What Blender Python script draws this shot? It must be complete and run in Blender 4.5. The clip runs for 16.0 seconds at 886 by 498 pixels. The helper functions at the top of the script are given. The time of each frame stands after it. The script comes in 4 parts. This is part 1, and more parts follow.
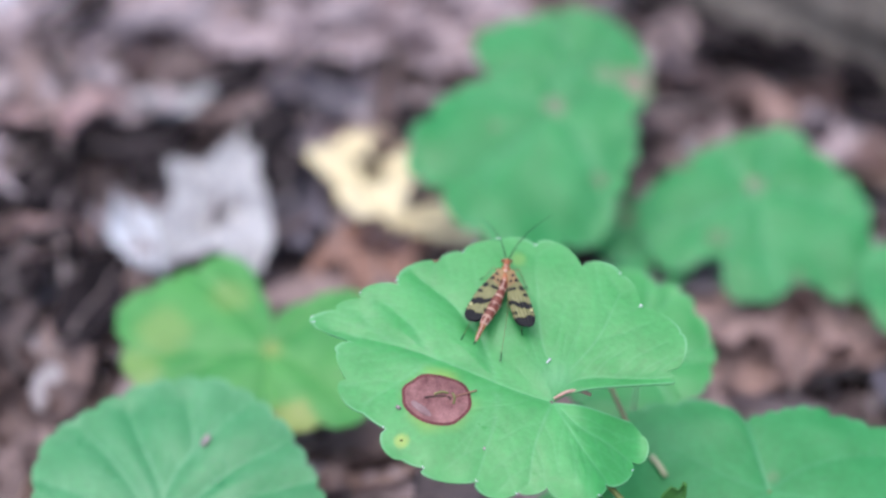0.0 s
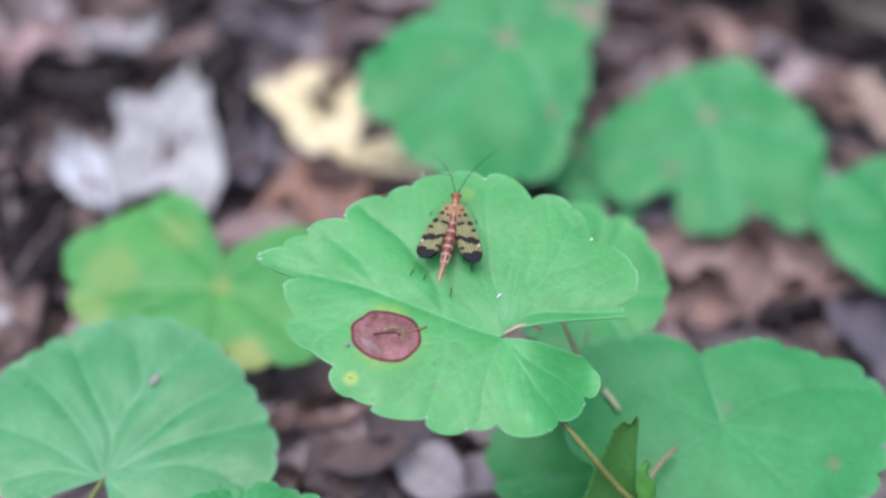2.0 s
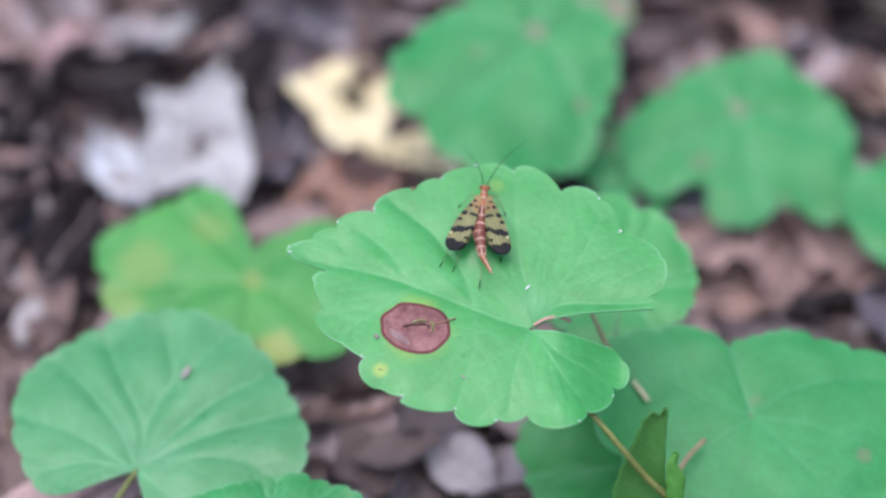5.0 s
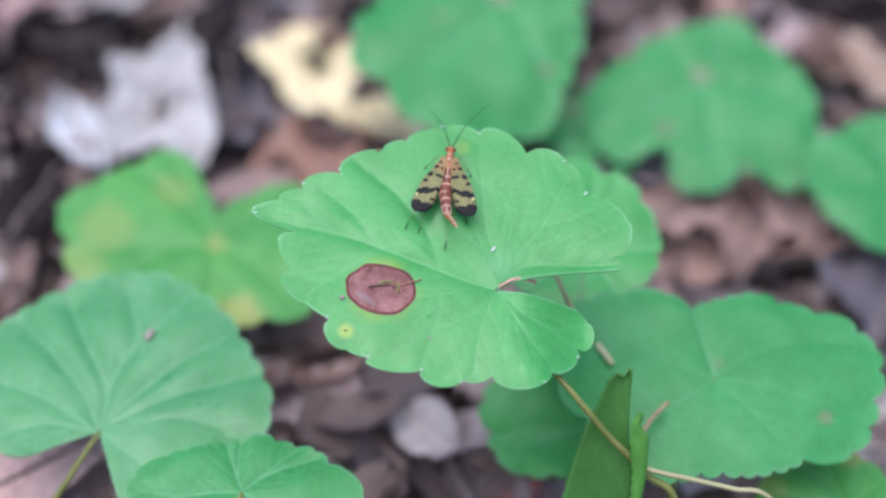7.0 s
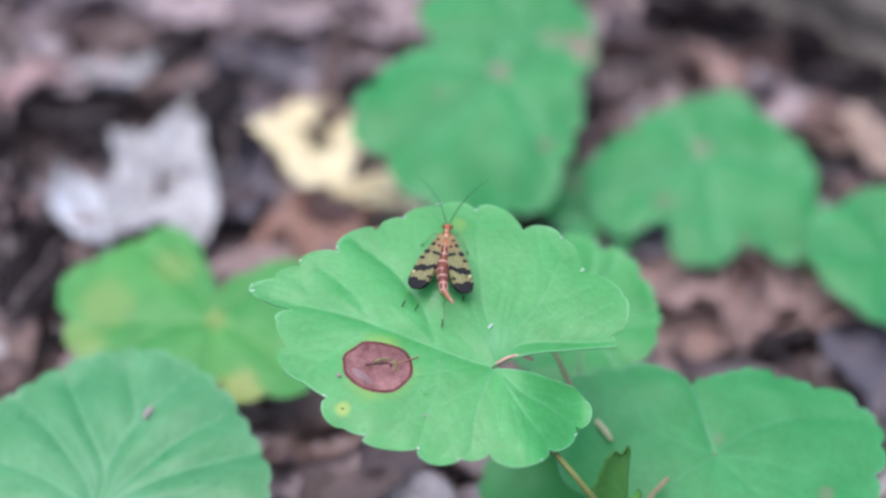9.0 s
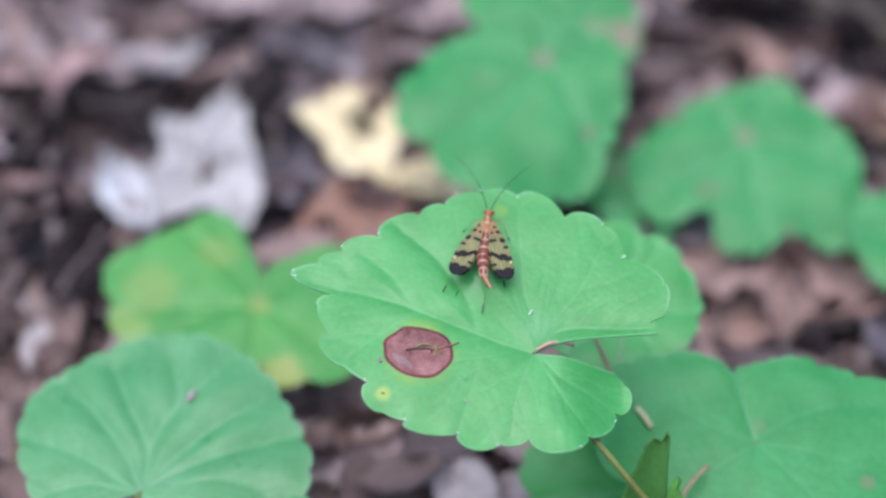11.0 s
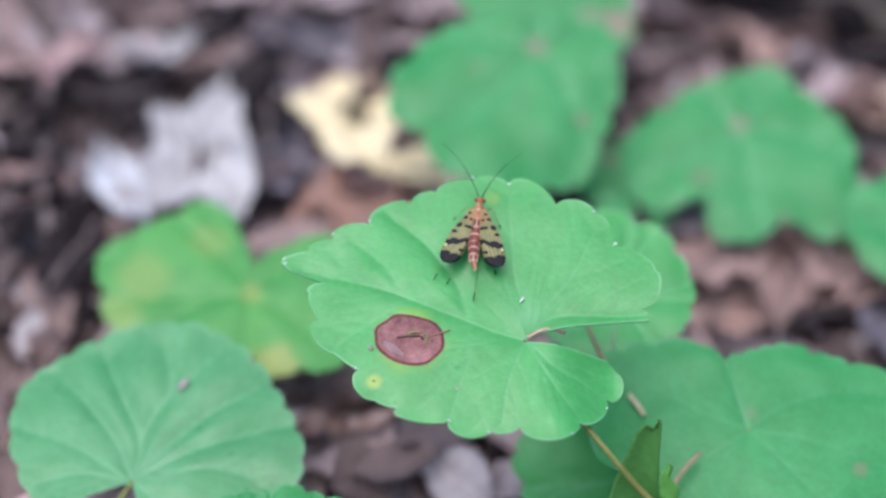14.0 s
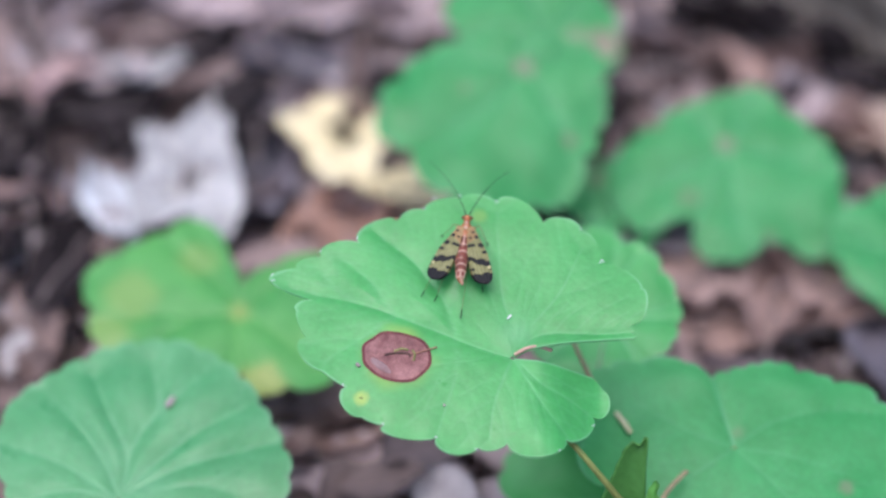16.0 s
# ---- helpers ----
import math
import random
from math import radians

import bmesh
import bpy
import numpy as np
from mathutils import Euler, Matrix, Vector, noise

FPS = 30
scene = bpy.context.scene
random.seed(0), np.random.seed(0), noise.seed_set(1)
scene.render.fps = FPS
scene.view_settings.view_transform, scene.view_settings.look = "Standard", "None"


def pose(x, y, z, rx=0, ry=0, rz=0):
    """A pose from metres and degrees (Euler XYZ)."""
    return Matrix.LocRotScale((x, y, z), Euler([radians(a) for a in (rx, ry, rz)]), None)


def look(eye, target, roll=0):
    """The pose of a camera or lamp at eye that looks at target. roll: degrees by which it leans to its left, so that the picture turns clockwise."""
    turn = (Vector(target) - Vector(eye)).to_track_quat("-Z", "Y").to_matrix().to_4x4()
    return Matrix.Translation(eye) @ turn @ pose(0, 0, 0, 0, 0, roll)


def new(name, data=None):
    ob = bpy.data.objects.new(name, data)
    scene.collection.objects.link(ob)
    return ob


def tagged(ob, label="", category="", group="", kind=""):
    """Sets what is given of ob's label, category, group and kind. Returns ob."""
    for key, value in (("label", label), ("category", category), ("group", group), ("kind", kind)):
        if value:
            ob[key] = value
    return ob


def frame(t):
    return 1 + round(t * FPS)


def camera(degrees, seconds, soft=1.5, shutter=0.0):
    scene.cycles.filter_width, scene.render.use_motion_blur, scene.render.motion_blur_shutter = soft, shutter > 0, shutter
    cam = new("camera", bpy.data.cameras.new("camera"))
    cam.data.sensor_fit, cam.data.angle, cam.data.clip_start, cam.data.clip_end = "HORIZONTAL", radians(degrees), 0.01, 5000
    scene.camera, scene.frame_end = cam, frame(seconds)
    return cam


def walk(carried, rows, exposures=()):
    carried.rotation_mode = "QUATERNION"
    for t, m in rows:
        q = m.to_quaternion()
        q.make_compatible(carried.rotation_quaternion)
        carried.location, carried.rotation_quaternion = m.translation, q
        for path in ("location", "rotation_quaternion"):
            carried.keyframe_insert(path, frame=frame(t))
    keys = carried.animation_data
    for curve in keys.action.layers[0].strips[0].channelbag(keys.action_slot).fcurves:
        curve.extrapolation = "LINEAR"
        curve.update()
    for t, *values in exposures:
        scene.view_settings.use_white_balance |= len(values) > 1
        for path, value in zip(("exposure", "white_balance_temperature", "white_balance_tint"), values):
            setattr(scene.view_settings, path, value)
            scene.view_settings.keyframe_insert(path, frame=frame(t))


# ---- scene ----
# the lens and its path
cam = camera(30, 16.0, soft=2.6)
cam.data.dof.use_dof = True
cam.data.dof.focus_distance = 0.279
cam.data.dof.aperture_fstop = 5.8
PATH = [
    (0.0, pose(-0.01236, -0.20201, 0.27950, 51.361, 0.302, 1.444)),
    (0.5, pose(-0.01286, -0.20244, 0.27831, 51.582, 0.379, 0.744)),
    (1.0, pose(-0.01221, -0.20055, 0.27791, 50.872, 0.023, 0.356)),
    (1.5, pose(-0.00892, -0.19901, 0.27687, 49.925, -0.417, -0.338)),
    (2.0, pose(-0.00993, -0.19921, 0.27716, 49.111, -0.051, 0.082)),
    (2.5, pose(-0.01080, -0.20001, 0.27659, 48.801, 0.399, 0.731)),
    (3.0, pose(-0.01090, -0.20097, 0.27637, 48.859, 0.928, 0.879)),
    (3.5, pose(-0.01158, -0.20102, 0.27670, 49.217, 0.743, 0.891)),
    (3.7, pose(-0.01061, -0.20024, 0.27733, 49.249, 0.973, 0.986)),
    (5.8, pose(-0.00940, -0.20097, 0.27697, 48.861, 0.239, 0.197)),
    (6.0, pose(-0.00990, -0.20125, 0.27649, 49.034, 0.084, -0.197)),
    (6.5, pose(-0.01038, -0.20146, 0.27635, 48.668, -0.255, -0.094)),
    (7.0, pose(-0.01079, -0.20160, 0.27559, 48.060, -0.332, -0.156)),
    (7.5, pose(-0.01013, -0.20179, 0.27558, 48.158, -0.118, -0.110)),
    (8.0, pose(-0.00801, -0.20075, 0.27695, 48.558, -0.061, -0.029)),
    (8.5, pose(-0.00730, -0.20136, 0.27734, 49.584, 0.273, 0.069)),
    (9.0, pose(-0.00832, -0.20070, 0.27696, 50.405, 0.138, -0.042)),
    (9.2, pose(-0.00734, -0.20126, 0.27670, 50.753, 0.220, 0.243)),
    (11.3, pose(-0.00744, -0.20181, 0.27720, 49.902, 0.934, 1.390)),
    (11.5, pose(-0.00590, -0.20186, 0.27639, 49.807, 0.843, 1.288)),
    (12.0, pose(-0.00474, -0.20057, 0.27682, 49.309, 0.792, 0.970)),
    (12.5, pose(-0.00385, -0.20080, 0.27655, 49.190, 0.713, 0.855)),
    (13.0, pose(-0.00506, -0.20090, 0.27639, 49.320, 0.807, 0.913)),
    (13.5, pose(-0.00418, -0.20095, 0.27655, 49.543, 1.159, 1.243)),
    (14.0, pose(-0.00582, -0.20174, 0.27619, 49.756, 1.044, 1.308)),
    (14.5, pose(-0.00654, -0.20232, 0.27591, 49.751, 0.855, 1.269)),
    (15.0, pose(-0.00624, -0.20254, 0.27502, 49.840, 0.588, 0.933)),
    (15.5, pose(-0.00584, -0.20279, 0.27526, 50.237, 0.703, 0.942)),
    (16.0, pose(-0.00573, -0.20305, 0.27588, 50.571, 0.686, 1.056)),
]
walk(cam, PATH, exposures=[(0.0, 1.16, 5930, 13), (16.0, 1.16, 5930, 13)])

# soft light that falls through a closed canopy of trees
world = bpy.data.worlds.new("world")
scene.world = world
world.use_nodes = True
wn = world.node_tree
sky = wn.nodes.new("ShaderNodeTexSky")
sky.sky_type = "NISHITA"
sky.sun_disc = False
sky.sun_elevation = radians(77)
sky.sun_rotation = radians(222)
sky.air_density, sky.dust_density, sky.ozone_density = 1.0, 4.0, 1.0
wn.links.new(sky.outputs["Color"], wn.nodes["Background"].inputs["Color"])
wn.nodes["Background"].inputs["Strength"].default_value = 0.10
sun = new("sun", bpy.data.lights.new("sun", "SUN"))
sun.data.energy, sun.data.angle, sun.data.color = 0.95, radians(80), (1.0, 0.97, 0.93)
sun.matrix_world = look((-0.20, -0.22, 1.3), (0, 0, 0))


# ---- materials ----
def material(name):
    m = bpy.data.materials.new(name)
    m.use_nodes = True
    return m, m.node_tree.nodes, m.node_tree.links, m.node_tree.nodes["Principled BSDF"]


def noise_node(n, l, scale, detail=4.0, rough=0.6, coords="Object"):
    tc = n.new("ShaderNodeTexCoord")
    t = n.new("ShaderNodeTexNoise")
    t.inputs["Scale"].default_value, t.inputs["Detail"].default_value, t.inputs["Roughness"].default_value = scale, detail, rough
    l.new(tc.outputs[coords], t.inputs["Vector"])
    return t.outputs["Fac"]


def ramp(n, l, fac, stops):
    r = n.new("ShaderNodeValToRGB")
    els = r.color_ramp.elements
    while len(els) < len(stops):
        els.new(0.5)
    for e, (p, c) in zip(els, stops):
        e.position, e.color = p, (*c, 1)
    l.new(fac, r.inputs["Fac"])
    return r.outputs["Color"]


def blend(n, l, fac, a, b, mode="MIX"):
    m = n.new("ShaderNodeMix")
    m.data_type, m.blend_type = "RGBA", mode
    for socket, v in ((m.inputs[0], fac), (m.inputs[6], a), (m.inputs[7], b)):
        if isinstance(v, (int, float)):
            socket.default_value = v
        elif isinstance(v, tuple):
            socket.default_value = (*v, 1)
        else:
            l.new(v, socket)
    return m.outputs[2]


def bumped(n, l, p, height, strength, distance):
    b = n.new("ShaderNodeBump")
    b.inputs["Strength"].default_value, b.inputs["Distance"].default_value = strength, distance
    l.new(height, b.inputs["Height"])
    l.new(b.outputs["Normal"], p.inputs["Normal"])


def matt(name, dark, light, scale, rough=0.7, bump=0.3, depth=0.0004, spec=0.3, jitter=0.0, fine=9.0):
    """A surface of two tones with coarse patches and a fine grain."""
    m, n, l, p = material(name)
    coarse = noise_node(n, l, scale, 5, 0.65)
    c = ramp(n, l, coarse, [(0.3, dark), (0.7, light)])
    grain = noise_node(n, l, scale * fine, 3, 0.7)
    g = ramp(n, l, grain, [(0.3, (0.72, 0.72, 0.72)), (0.7, (1.1, 1.1, 1.1))])
    c = blend(n, l, 1.0, c, g, "MULTIPLY")
    if jitter:
        info = n.new("ShaderNodeObjectInfo")
        h = n.new("ShaderNodeHueSaturation")
        mr = n.new("ShaderNodeMapRange")
        mr.inputs["To Min"].default_value, mr.inputs["To Max"].default_value = 1 - jitter, 1 + jitter
        l.new(info.outputs["Random"], mr.inputs["Value"])
        l.new(mr.outputs["Result"], h.inputs["Value"])
        l.new(c, h.inputs["Color"])
        c = h.outputs["Color"]
    l.new(c, p.inputs["Base Color"])
    p.inputs["Roughness"].default_value = rough
    p.inputs["Specular IOR Level"].default_value = spec
    bumped(n, l, p, grain, bump, depth)
    return m


def leaf_material(name, deep, fresh, vein, stain, sheen=0.42, glow=0.22, gloss=0.45):
    """Living leaf: mottled green, paler veins and rim, painted gloss, stains, some light passing through."""
    m, n, l, p = material(name)
    c = ramp(n, l, noise_node(n, l, 45, 3), [(0.32, deep), (0.68, fresh)])
    patch_tone = ramp(n, l, noise_node(n, l, 170, 4, 0.7), [(0.3, (0.88, 0.92, 0.88)), (0.7, (1.08, 1.05, 1.08))])
    c = blend(n, l, 1.0, c, patch_tone, "MULTIPLY")
    cell = noise_node(n, l, 900, 2)
    c = blend(n, l, 1.0, c, ramp(n, l, cell, [(0.3, (0.9, 0.9, 0.9)), (0.7, (1.07, 1.07, 1.07))]), "MULTIPLY")
    for key, colour in (("stain", stain), ("vein", vein)):
        at = n.new("ShaderNodeAttribute")
        at.attribute_name = key
        c = blend(n, l, at.outputs["Fac"], c, colour)
    l.new(c, p.inputs["Base Color"])
    wax = n.new("ShaderNodeMapRange")
    wax.inputs["To Min"].default_value, wax.inputs["To Max"].default_value = sheen - 0.14, sheen + 0.14
    wax.inputs["From Min"].default_value, wax.inputs["From Max"].default_value = 0.3, 0.7
    l.new(noise_node(n, l, 110, 3, 0.6), wax.inputs["Value"])
    l.new(wax.outputs["Result"], p.inputs["Roughness"])
    p.inputs["Specular IOR Level"].default_value = gloss
    bumped(n, l, p, cell, 0.3, 0.0003)
    tr = n.new("ShaderNodeBsdfTranslucent")
    l.new(blend(n, l, 0.5, c, (0.25, 0.5, 0.1)), tr.inputs["Color"])
    mix = n.new("ShaderNodeMixShader")
    mix.inputs["Fac"].default_value = glow
    l.new(p.outputs["BSDF"], mix.inputs[1])
    l.new(tr.outputs["BSDF"], mix.inputs[2])
    l.new(mix.outputs["Shader"], n["Material Output"].inputs["Surface"])
    return m


GREEN = leaf_material("leaf_green", (0.047, 0.32, 0.066), (0.076, 0.40, 0.100), (0.27, 0.60, 0.32), (0.34, 0.48, 0.06), sheen=0.40, gloss=0.6, glow=0.26)
GREEN_DULL = leaf_material("leaf_dull_green", (0.053, 0.275, 0.090), (0.080, 0.325, 0.118), (0.24, 0.50, 0.28), (0.3, 0.40, 0.08), sheen=0.36, gloss=0.6)
# pale vein tone, with the glare on the veins painted in
GREEN_BLUE = leaf_material("leaf_bluish_green", (0.036, 0.26, 0.066), (0.053, 0.318, 0.093), (0.20, 0.48, 0.27), (0.26, 0.20, 0.15), gloss=0.42)
GREEN_YELLOW = leaf_material("leaf_yellow_green", (0.050, 0.28, 0.056), (0.095, 0.36, 0.076), (0.2, 0.42, 0.12), (0.40, 0.40, 0.11))
GREEN_DARK = leaf_material("leaf_dark_green", (0.052, 0.165, 0.036), (0.075, 0.215, 0.050), (0.09, 0.25, 0.05), (0.1, 0.12, 0.03), gloss=0.15, glow=0.1)
FOLD_INNER = leaf_material("leaf_inner_fold", (0.11, 0.36, 0.06), (0.16, 0.44, 0.09), (0.2, 0.5, 0.12), (0.1, 0.12, 0.03), glow=0.45)
STEM = matt("stem_pale_green", (0.14, 0.18, 0.045), (0.24, 0.25, 0.075), 220, 0.5)
STEM_RED = matt("stem_reddish", (0.28, 0.13, 0.09), (0.42, 0.26, 0.16), 220, 0.5)
STEM_LIGHT = matt("stem_light", (0.34, 0.33, 0.17), (0.48, 0.46, 0.26), 220, 0.5)
PINK = matt("litter_pink", (0.42, 0.27, 0.26), (0.60, 0.43, 0.41), 60, 0.7, 0.4, 0.0006)
STEM_PINK = matt("stem_pink", (0.46, 0.27, 0.21), (0.62, 0.42, 0.33), 220, 0.5)
STALK_CREAM = matt("straw", (0.48, 0.46, 0.26), (0.62, 0.59, 0.37), 220, 0.5)
STEM_PALE = matt("stem_pale_reddish", (0.26, 0.20, 0.11), (0.40, 0.33, 0.19), 220, 0.5)
SPOT = matt("dead_spot_maroon", (0.12, 0.036, 0.038), (0.46, 0.23, 0.215), 260, 0.45, 0.9, 0.0006)
SPOT_RIM = matt("dead_spot_rim", (0.085, 0.02, 0.022), (0.17, 0.045, 0.045), 600, 0.6)
CRUMB = matt("crumb_olive", (0.16, 0.17, 0.05), (0.34, 0.33, 0.14), 700, 0.7)
CRUMB_DARK = matt("crumb_dark", (0.03, 0.02, 0.015), (0.09, 0.05, 0.04), 700, 0.7)
SOIL = matt("soil", (0.13, 0.095, 0.088), (0.27, 0.20, 0.185), 60, 0.95, 0.6, 0.002)
LITTER = [
    matt("litter_pinkish", (0.33, 0.245, 0.25), (0.53, 0.43, 0.435), 60, 0.7, 0.4, 0.0006, jitter=0.22),
    matt("litter_lilac_grey", (0.30, 0.24, 0.25), (0.54, 0.46, 0.48), 55, 0.65, 0.4, 0.0006, jitter=0.22),
    matt("litter_brown", (0.22, 0.14, 0.12), (0.41, 0.285, 0.255), 60, 0.7, 0.4, 0.0006, jitter=0.4),
    matt("litter_dark", (0.14, 0.088, 0.082), (0.28, 0.19, 0.178), 60, 0.65, 0.4, 0.0006, jitter=0.4),
    matt("litter_tan", (0.32, 0.22, 0.17), (0.52, 0.40, 0.33), 60, 0.7, 0.4, 0.0006, jitter=0.3),
]
PALE = matt("litter_white", (0.26, 0.25, 0.255), (0.56, 0.54, 0.535), 45, 0.75, 0.5, 0.0008)
BLUISH = matt("litter_bluish_white", (0.46, 0.48, 0.53), (0.68, 0.71, 0.76), 70, 0.6, 0.5, 0.0008)
YELLOW = matt("litter_yellow", (0.66, 0.55, 0.31), (0.82, 0.72, 0.48), 50, 0.6, 0.4, 0.0006)
RUST = matt("litter_rust", (0.25, 0.135, 0.10), (0.41, 0.255, 0.205), 50, 0.7, 0.4, 0.0006)
SLATE = matt("litter_slate", (0.055, 0.05, 0.062), (0.20, 0.175, 0.205), 50, 0.55, 0.4, 0.0006)
# near-black tone that paints the shade of gaps in the litter
GAP_SHADE = matt("litter_gap_shade", (0.013, 0.0105, 0.0115), (0.036, 0.028, 0.030), 60, 0.85, 0.4, 0.0006, 0.05)
RED = matt("litter_red", (0.45, 0.12, 0.12), (0.62, 0.24, 0.22), 80, 0.6)
TWIG = matt("twig_bark", (0.10, 0.075, 0.07), (0.30, 0.25, 0.24), 150, 0.85, 0.6, 0.0006, jitter=0.4)
BARK = matt("log_bark", (0.06, 0.05, 0.044), (0.32, 0.28, 0.24), 40, 0.9, 0.8, 0.003)


WHITE = matt("speck_and_glint_white", (0.75, 0.78, 0.78), (0.85, 0.87, 0.87), 900, 0.2, 0.1, 0.0001, 0.5)
SCAR = matt("dead_spot_scar", (0.20, 0.11, 0.11), (0.31, 0.21, 0.21), 500, 0.6, 0.5, 0.0003)
BITS, n, l, p = material("litter_bits")
geo = n.new("ShaderNodeNewGeometry")
tone = ramp(n, l, geo.outputs["Random Per Island"], [(0.0, (0.12, 0.088, 0.086)), (0.3, (0.20, 0.135, 0.12)), (0.6, (0.29, 0.205, 0.19)), (0.86, (0.40, 0.33, 0.335)), (1.0, (0.48, 0.44, 0.44))])
l.new(blend(n, l, 1.0, tone, ramp(n, l, noise_node(n, l, 300), [(0.3, (0.7, 0.7, 0.7)), (0.7, (1.1, 1.1, 1.1))]), "MULTIPLY"), p.inputs["Base Color"])
p.inputs["Roughness"].default_value = 0.75


# ---- building blocks ----
def link(name, bm, mat, parent=None, label="", smooth=True):
    me = bpy.data.meshes.new(name)
    bm.to_mesh(me)
    bm.free()
    for f in me.polygons:
        f.use_smooth = smooth
    me.materials.append(mat)
    ob = new(name, me)
    if parent:
        ob.parent = parent
    if label:
        ob["label"] = label
    return ob


def part(name, bm, mat, parent, label=""):
    return link(name, bm, mat, parent, label)


def tube(bm, pts, radii, sides=8):
    """A round tapered rod along pts."""
    pts = [Vector(p) for p in pts]
    rings = []
    for i, p in enumerate(pts):
        way = (pts[min(i + 1, len(pts) - 1)] - pts[max(i - 1, 0)]).normalized()
        side = way.orthogonal().normalized() if i == 0 else (side - way * side.dot(way)).normalized()
        up = way.cross(side)
        r = radii[i] if isinstance(radii, (list, tuple)) else radii
        rings.append([bm.verts.new(p + r * (math.cos(a) * side + math.sin(a) * up)) for a in (k * math.tau / sides for k in range(sides))])
    for a, b in zip(rings, rings[1:]):
        for k in range(sides):
            bm.faces.new((a[k], a[(k + 1) % sides], b[(k + 1) % sides], b[k]))
    bm.faces.new(rings[0][::-1])
    bm.faces.new(rings[-1])
    return bm


def curve_points(pts, steps=6):
    """A smooth line through pts."""
    pts = [Vector(p) for p in pts]
    ext = [pts[0] * 2 - pts[1], *pts, pts[-1] * 2 - pts[-2]]
    out = []
    for i in range(1, len(ext) - 2):
        a, b, c, d = ext[i - 1:i + 3]
        for k in range(steps):
            u = k / steps
            out.append(0.5 * (2 * b + (c - a) * u + (2 * a - 5 * b + 4 * c - d) * u * u + (3 * b - a - 3 * c + d) * u ** 3))
    return out + [pts[-1]]


def wave(values, x):
    """Smooth periodic reading of evenly spaced values, x in turns."""
    n = len(values)
    x = (x % 1.0) * n
    i, u = int(x), x - int(x)
    a, b, c, d = (values[(i + k) % n] for k in (-1, 0, 1, 2))
    return 0.5 * (2 * b + (c - a) * u + (2 * a - 5 * b + 4 * c - d) * u * u + (3 * b - a - 3 * c + d) * u ** 3)


def smooth(a, b, x):
    u = min(max((x - a) / (b - a), 0.0), 1.0)
    return u * u * (3 - 2 * u)


class Blade:
    """The form of a living leaf round its stalk's joint, in metres: outline, folds and veins.
    rim: (degrees, mm) of the notches between the rounded teeth, from one side of the sinus to the other,
    with the swell of the tooth that follows and the share of its width at which it peaks, where they differ.
    ribs: bent lines of the main veins, in mm."""

    def __init__(self, rim, ribs, force=(), tooth=0.05, pleat=0.0012, groove=0.003, cup=0.0, saddle=0.0, droop=0.0, lift=0.0, flare=(0.0, 0.0), seed=0, stains=(), ruffle=0.0011, pale=0.4, edge=0.5, sag=0.0, sheen_spots=()):
        self.edge, self.sag, self.sheen_spots = edge, sag, sheen_spots
        self.rim, self.tooth, self.pleat, self.groove, self.ruffle, self.pale = rim, tooth, pleat, groove, ruffle, pale
        self.cup, self.saddle, self.droop, self.lift, self.flare, self.seed, self.stains = cup, saddle, droop, lift, flare, seed, stains
        self.big = max(notch[1] for notch in rim) / 1000
        rng = random.Random(seed)
        main, fine = [], []
        for rib, f in zip(ribs, force or [1.0] * len(ribs)):
            pts = [Vector((p.x, p.y)) for p in curve_points([(x / 1000, y / 1000, 0) for x, y in rib], 4)]
            total = sum((q - p).length for p, q in zip(pts, pts[1:]))
            done = 0.0
            for k, (p, q) in enumerate(zip(pts, pts[1:])):
                main.append((p.x, p.y, q.x, q.y, 1.0 - 0.65 * done / total, f))
                done += (q - p).length
                if k % 2 == 1:
                    s = rng.choice((-1, 1))
                    for side in ((s, -s) if rng.random() < 0.7 else (s,)):
                        way = (q - p).normalized()
                        turn = radians(rng.uniform(36, 54)) * side
                        w = Vector((way.x * math.cos(turn) - way.y * math.sin(turn), way.x * math.sin(turn) + way.y * math.cos(turn)))
                        n = rng.uniform(0.12, 0.24) * self.big
                        mid = q + w * n * 0.5
                        end = q + w * n + way * n * 0.25
                        fine += [(q.x, q.y, mid.x, mid.y), (mid.x, mid.y, end.x, end.y)]
        self.main, self.fine = np.array(main), np.array(fine)
        self.reach = [sum(self.radius(rim[0][0] + (rim[-1][0] - rim[0][0]) * min(max(k + j, 0), 90) / 90) for j in range(-4, 5)) / 9 for k in range(91)]

    def radius(self, a):
        for (a0, r0, *form), (a1, r1, *_) in zip(self.rim, self.rim[1:]):
            if a0 <= a <= a1:
                u = (a - a0) / max(a1 - a0, 1e-6)
                swell, peak = form or (self.tooth * min((a1 - a0) / 15, 1), 0.5)
                w = u ** (math.log(0.5) / math.log(peak))
                return (r0 + (r1 - r0) * u) * (1 + swell * (4 * w * (1 - w)) ** 0.6) / 1000
        return self.rim[0 if a < self.rim[0][0] else -1][1] / 1000

    def gap(self, lines, x, y):
        dx, dy = lines[:, 2] - lines[:, 0], lines[:, 3] - lines[:, 1]
        u = np.clip(((x - lines[:, 0]) * dx + (y - lines[:, 1]) * dy) / (dx * dx + dy * dy + 1e-12), 0, 1)
        return np.hypot(lines[:, 0] + u * dx - x, lines[:, 1] + u * dy - y)

    def height(self, x, y):
        r = math.hypot(x, y)
        first = self.rim[0][0] - 2
        a = first + (math.degrees(math.atan2(y, x)) - first) % 360
        k = min(max(90 * (a - self.rim[0][0]) / (self.rim[-1][0] - self.rim[0][0]), 0.0), 89.99)
        full = self.reach[int(k)] + (self.reach[int(k) + 1] - self.reach[int(k)]) * (k % 1)
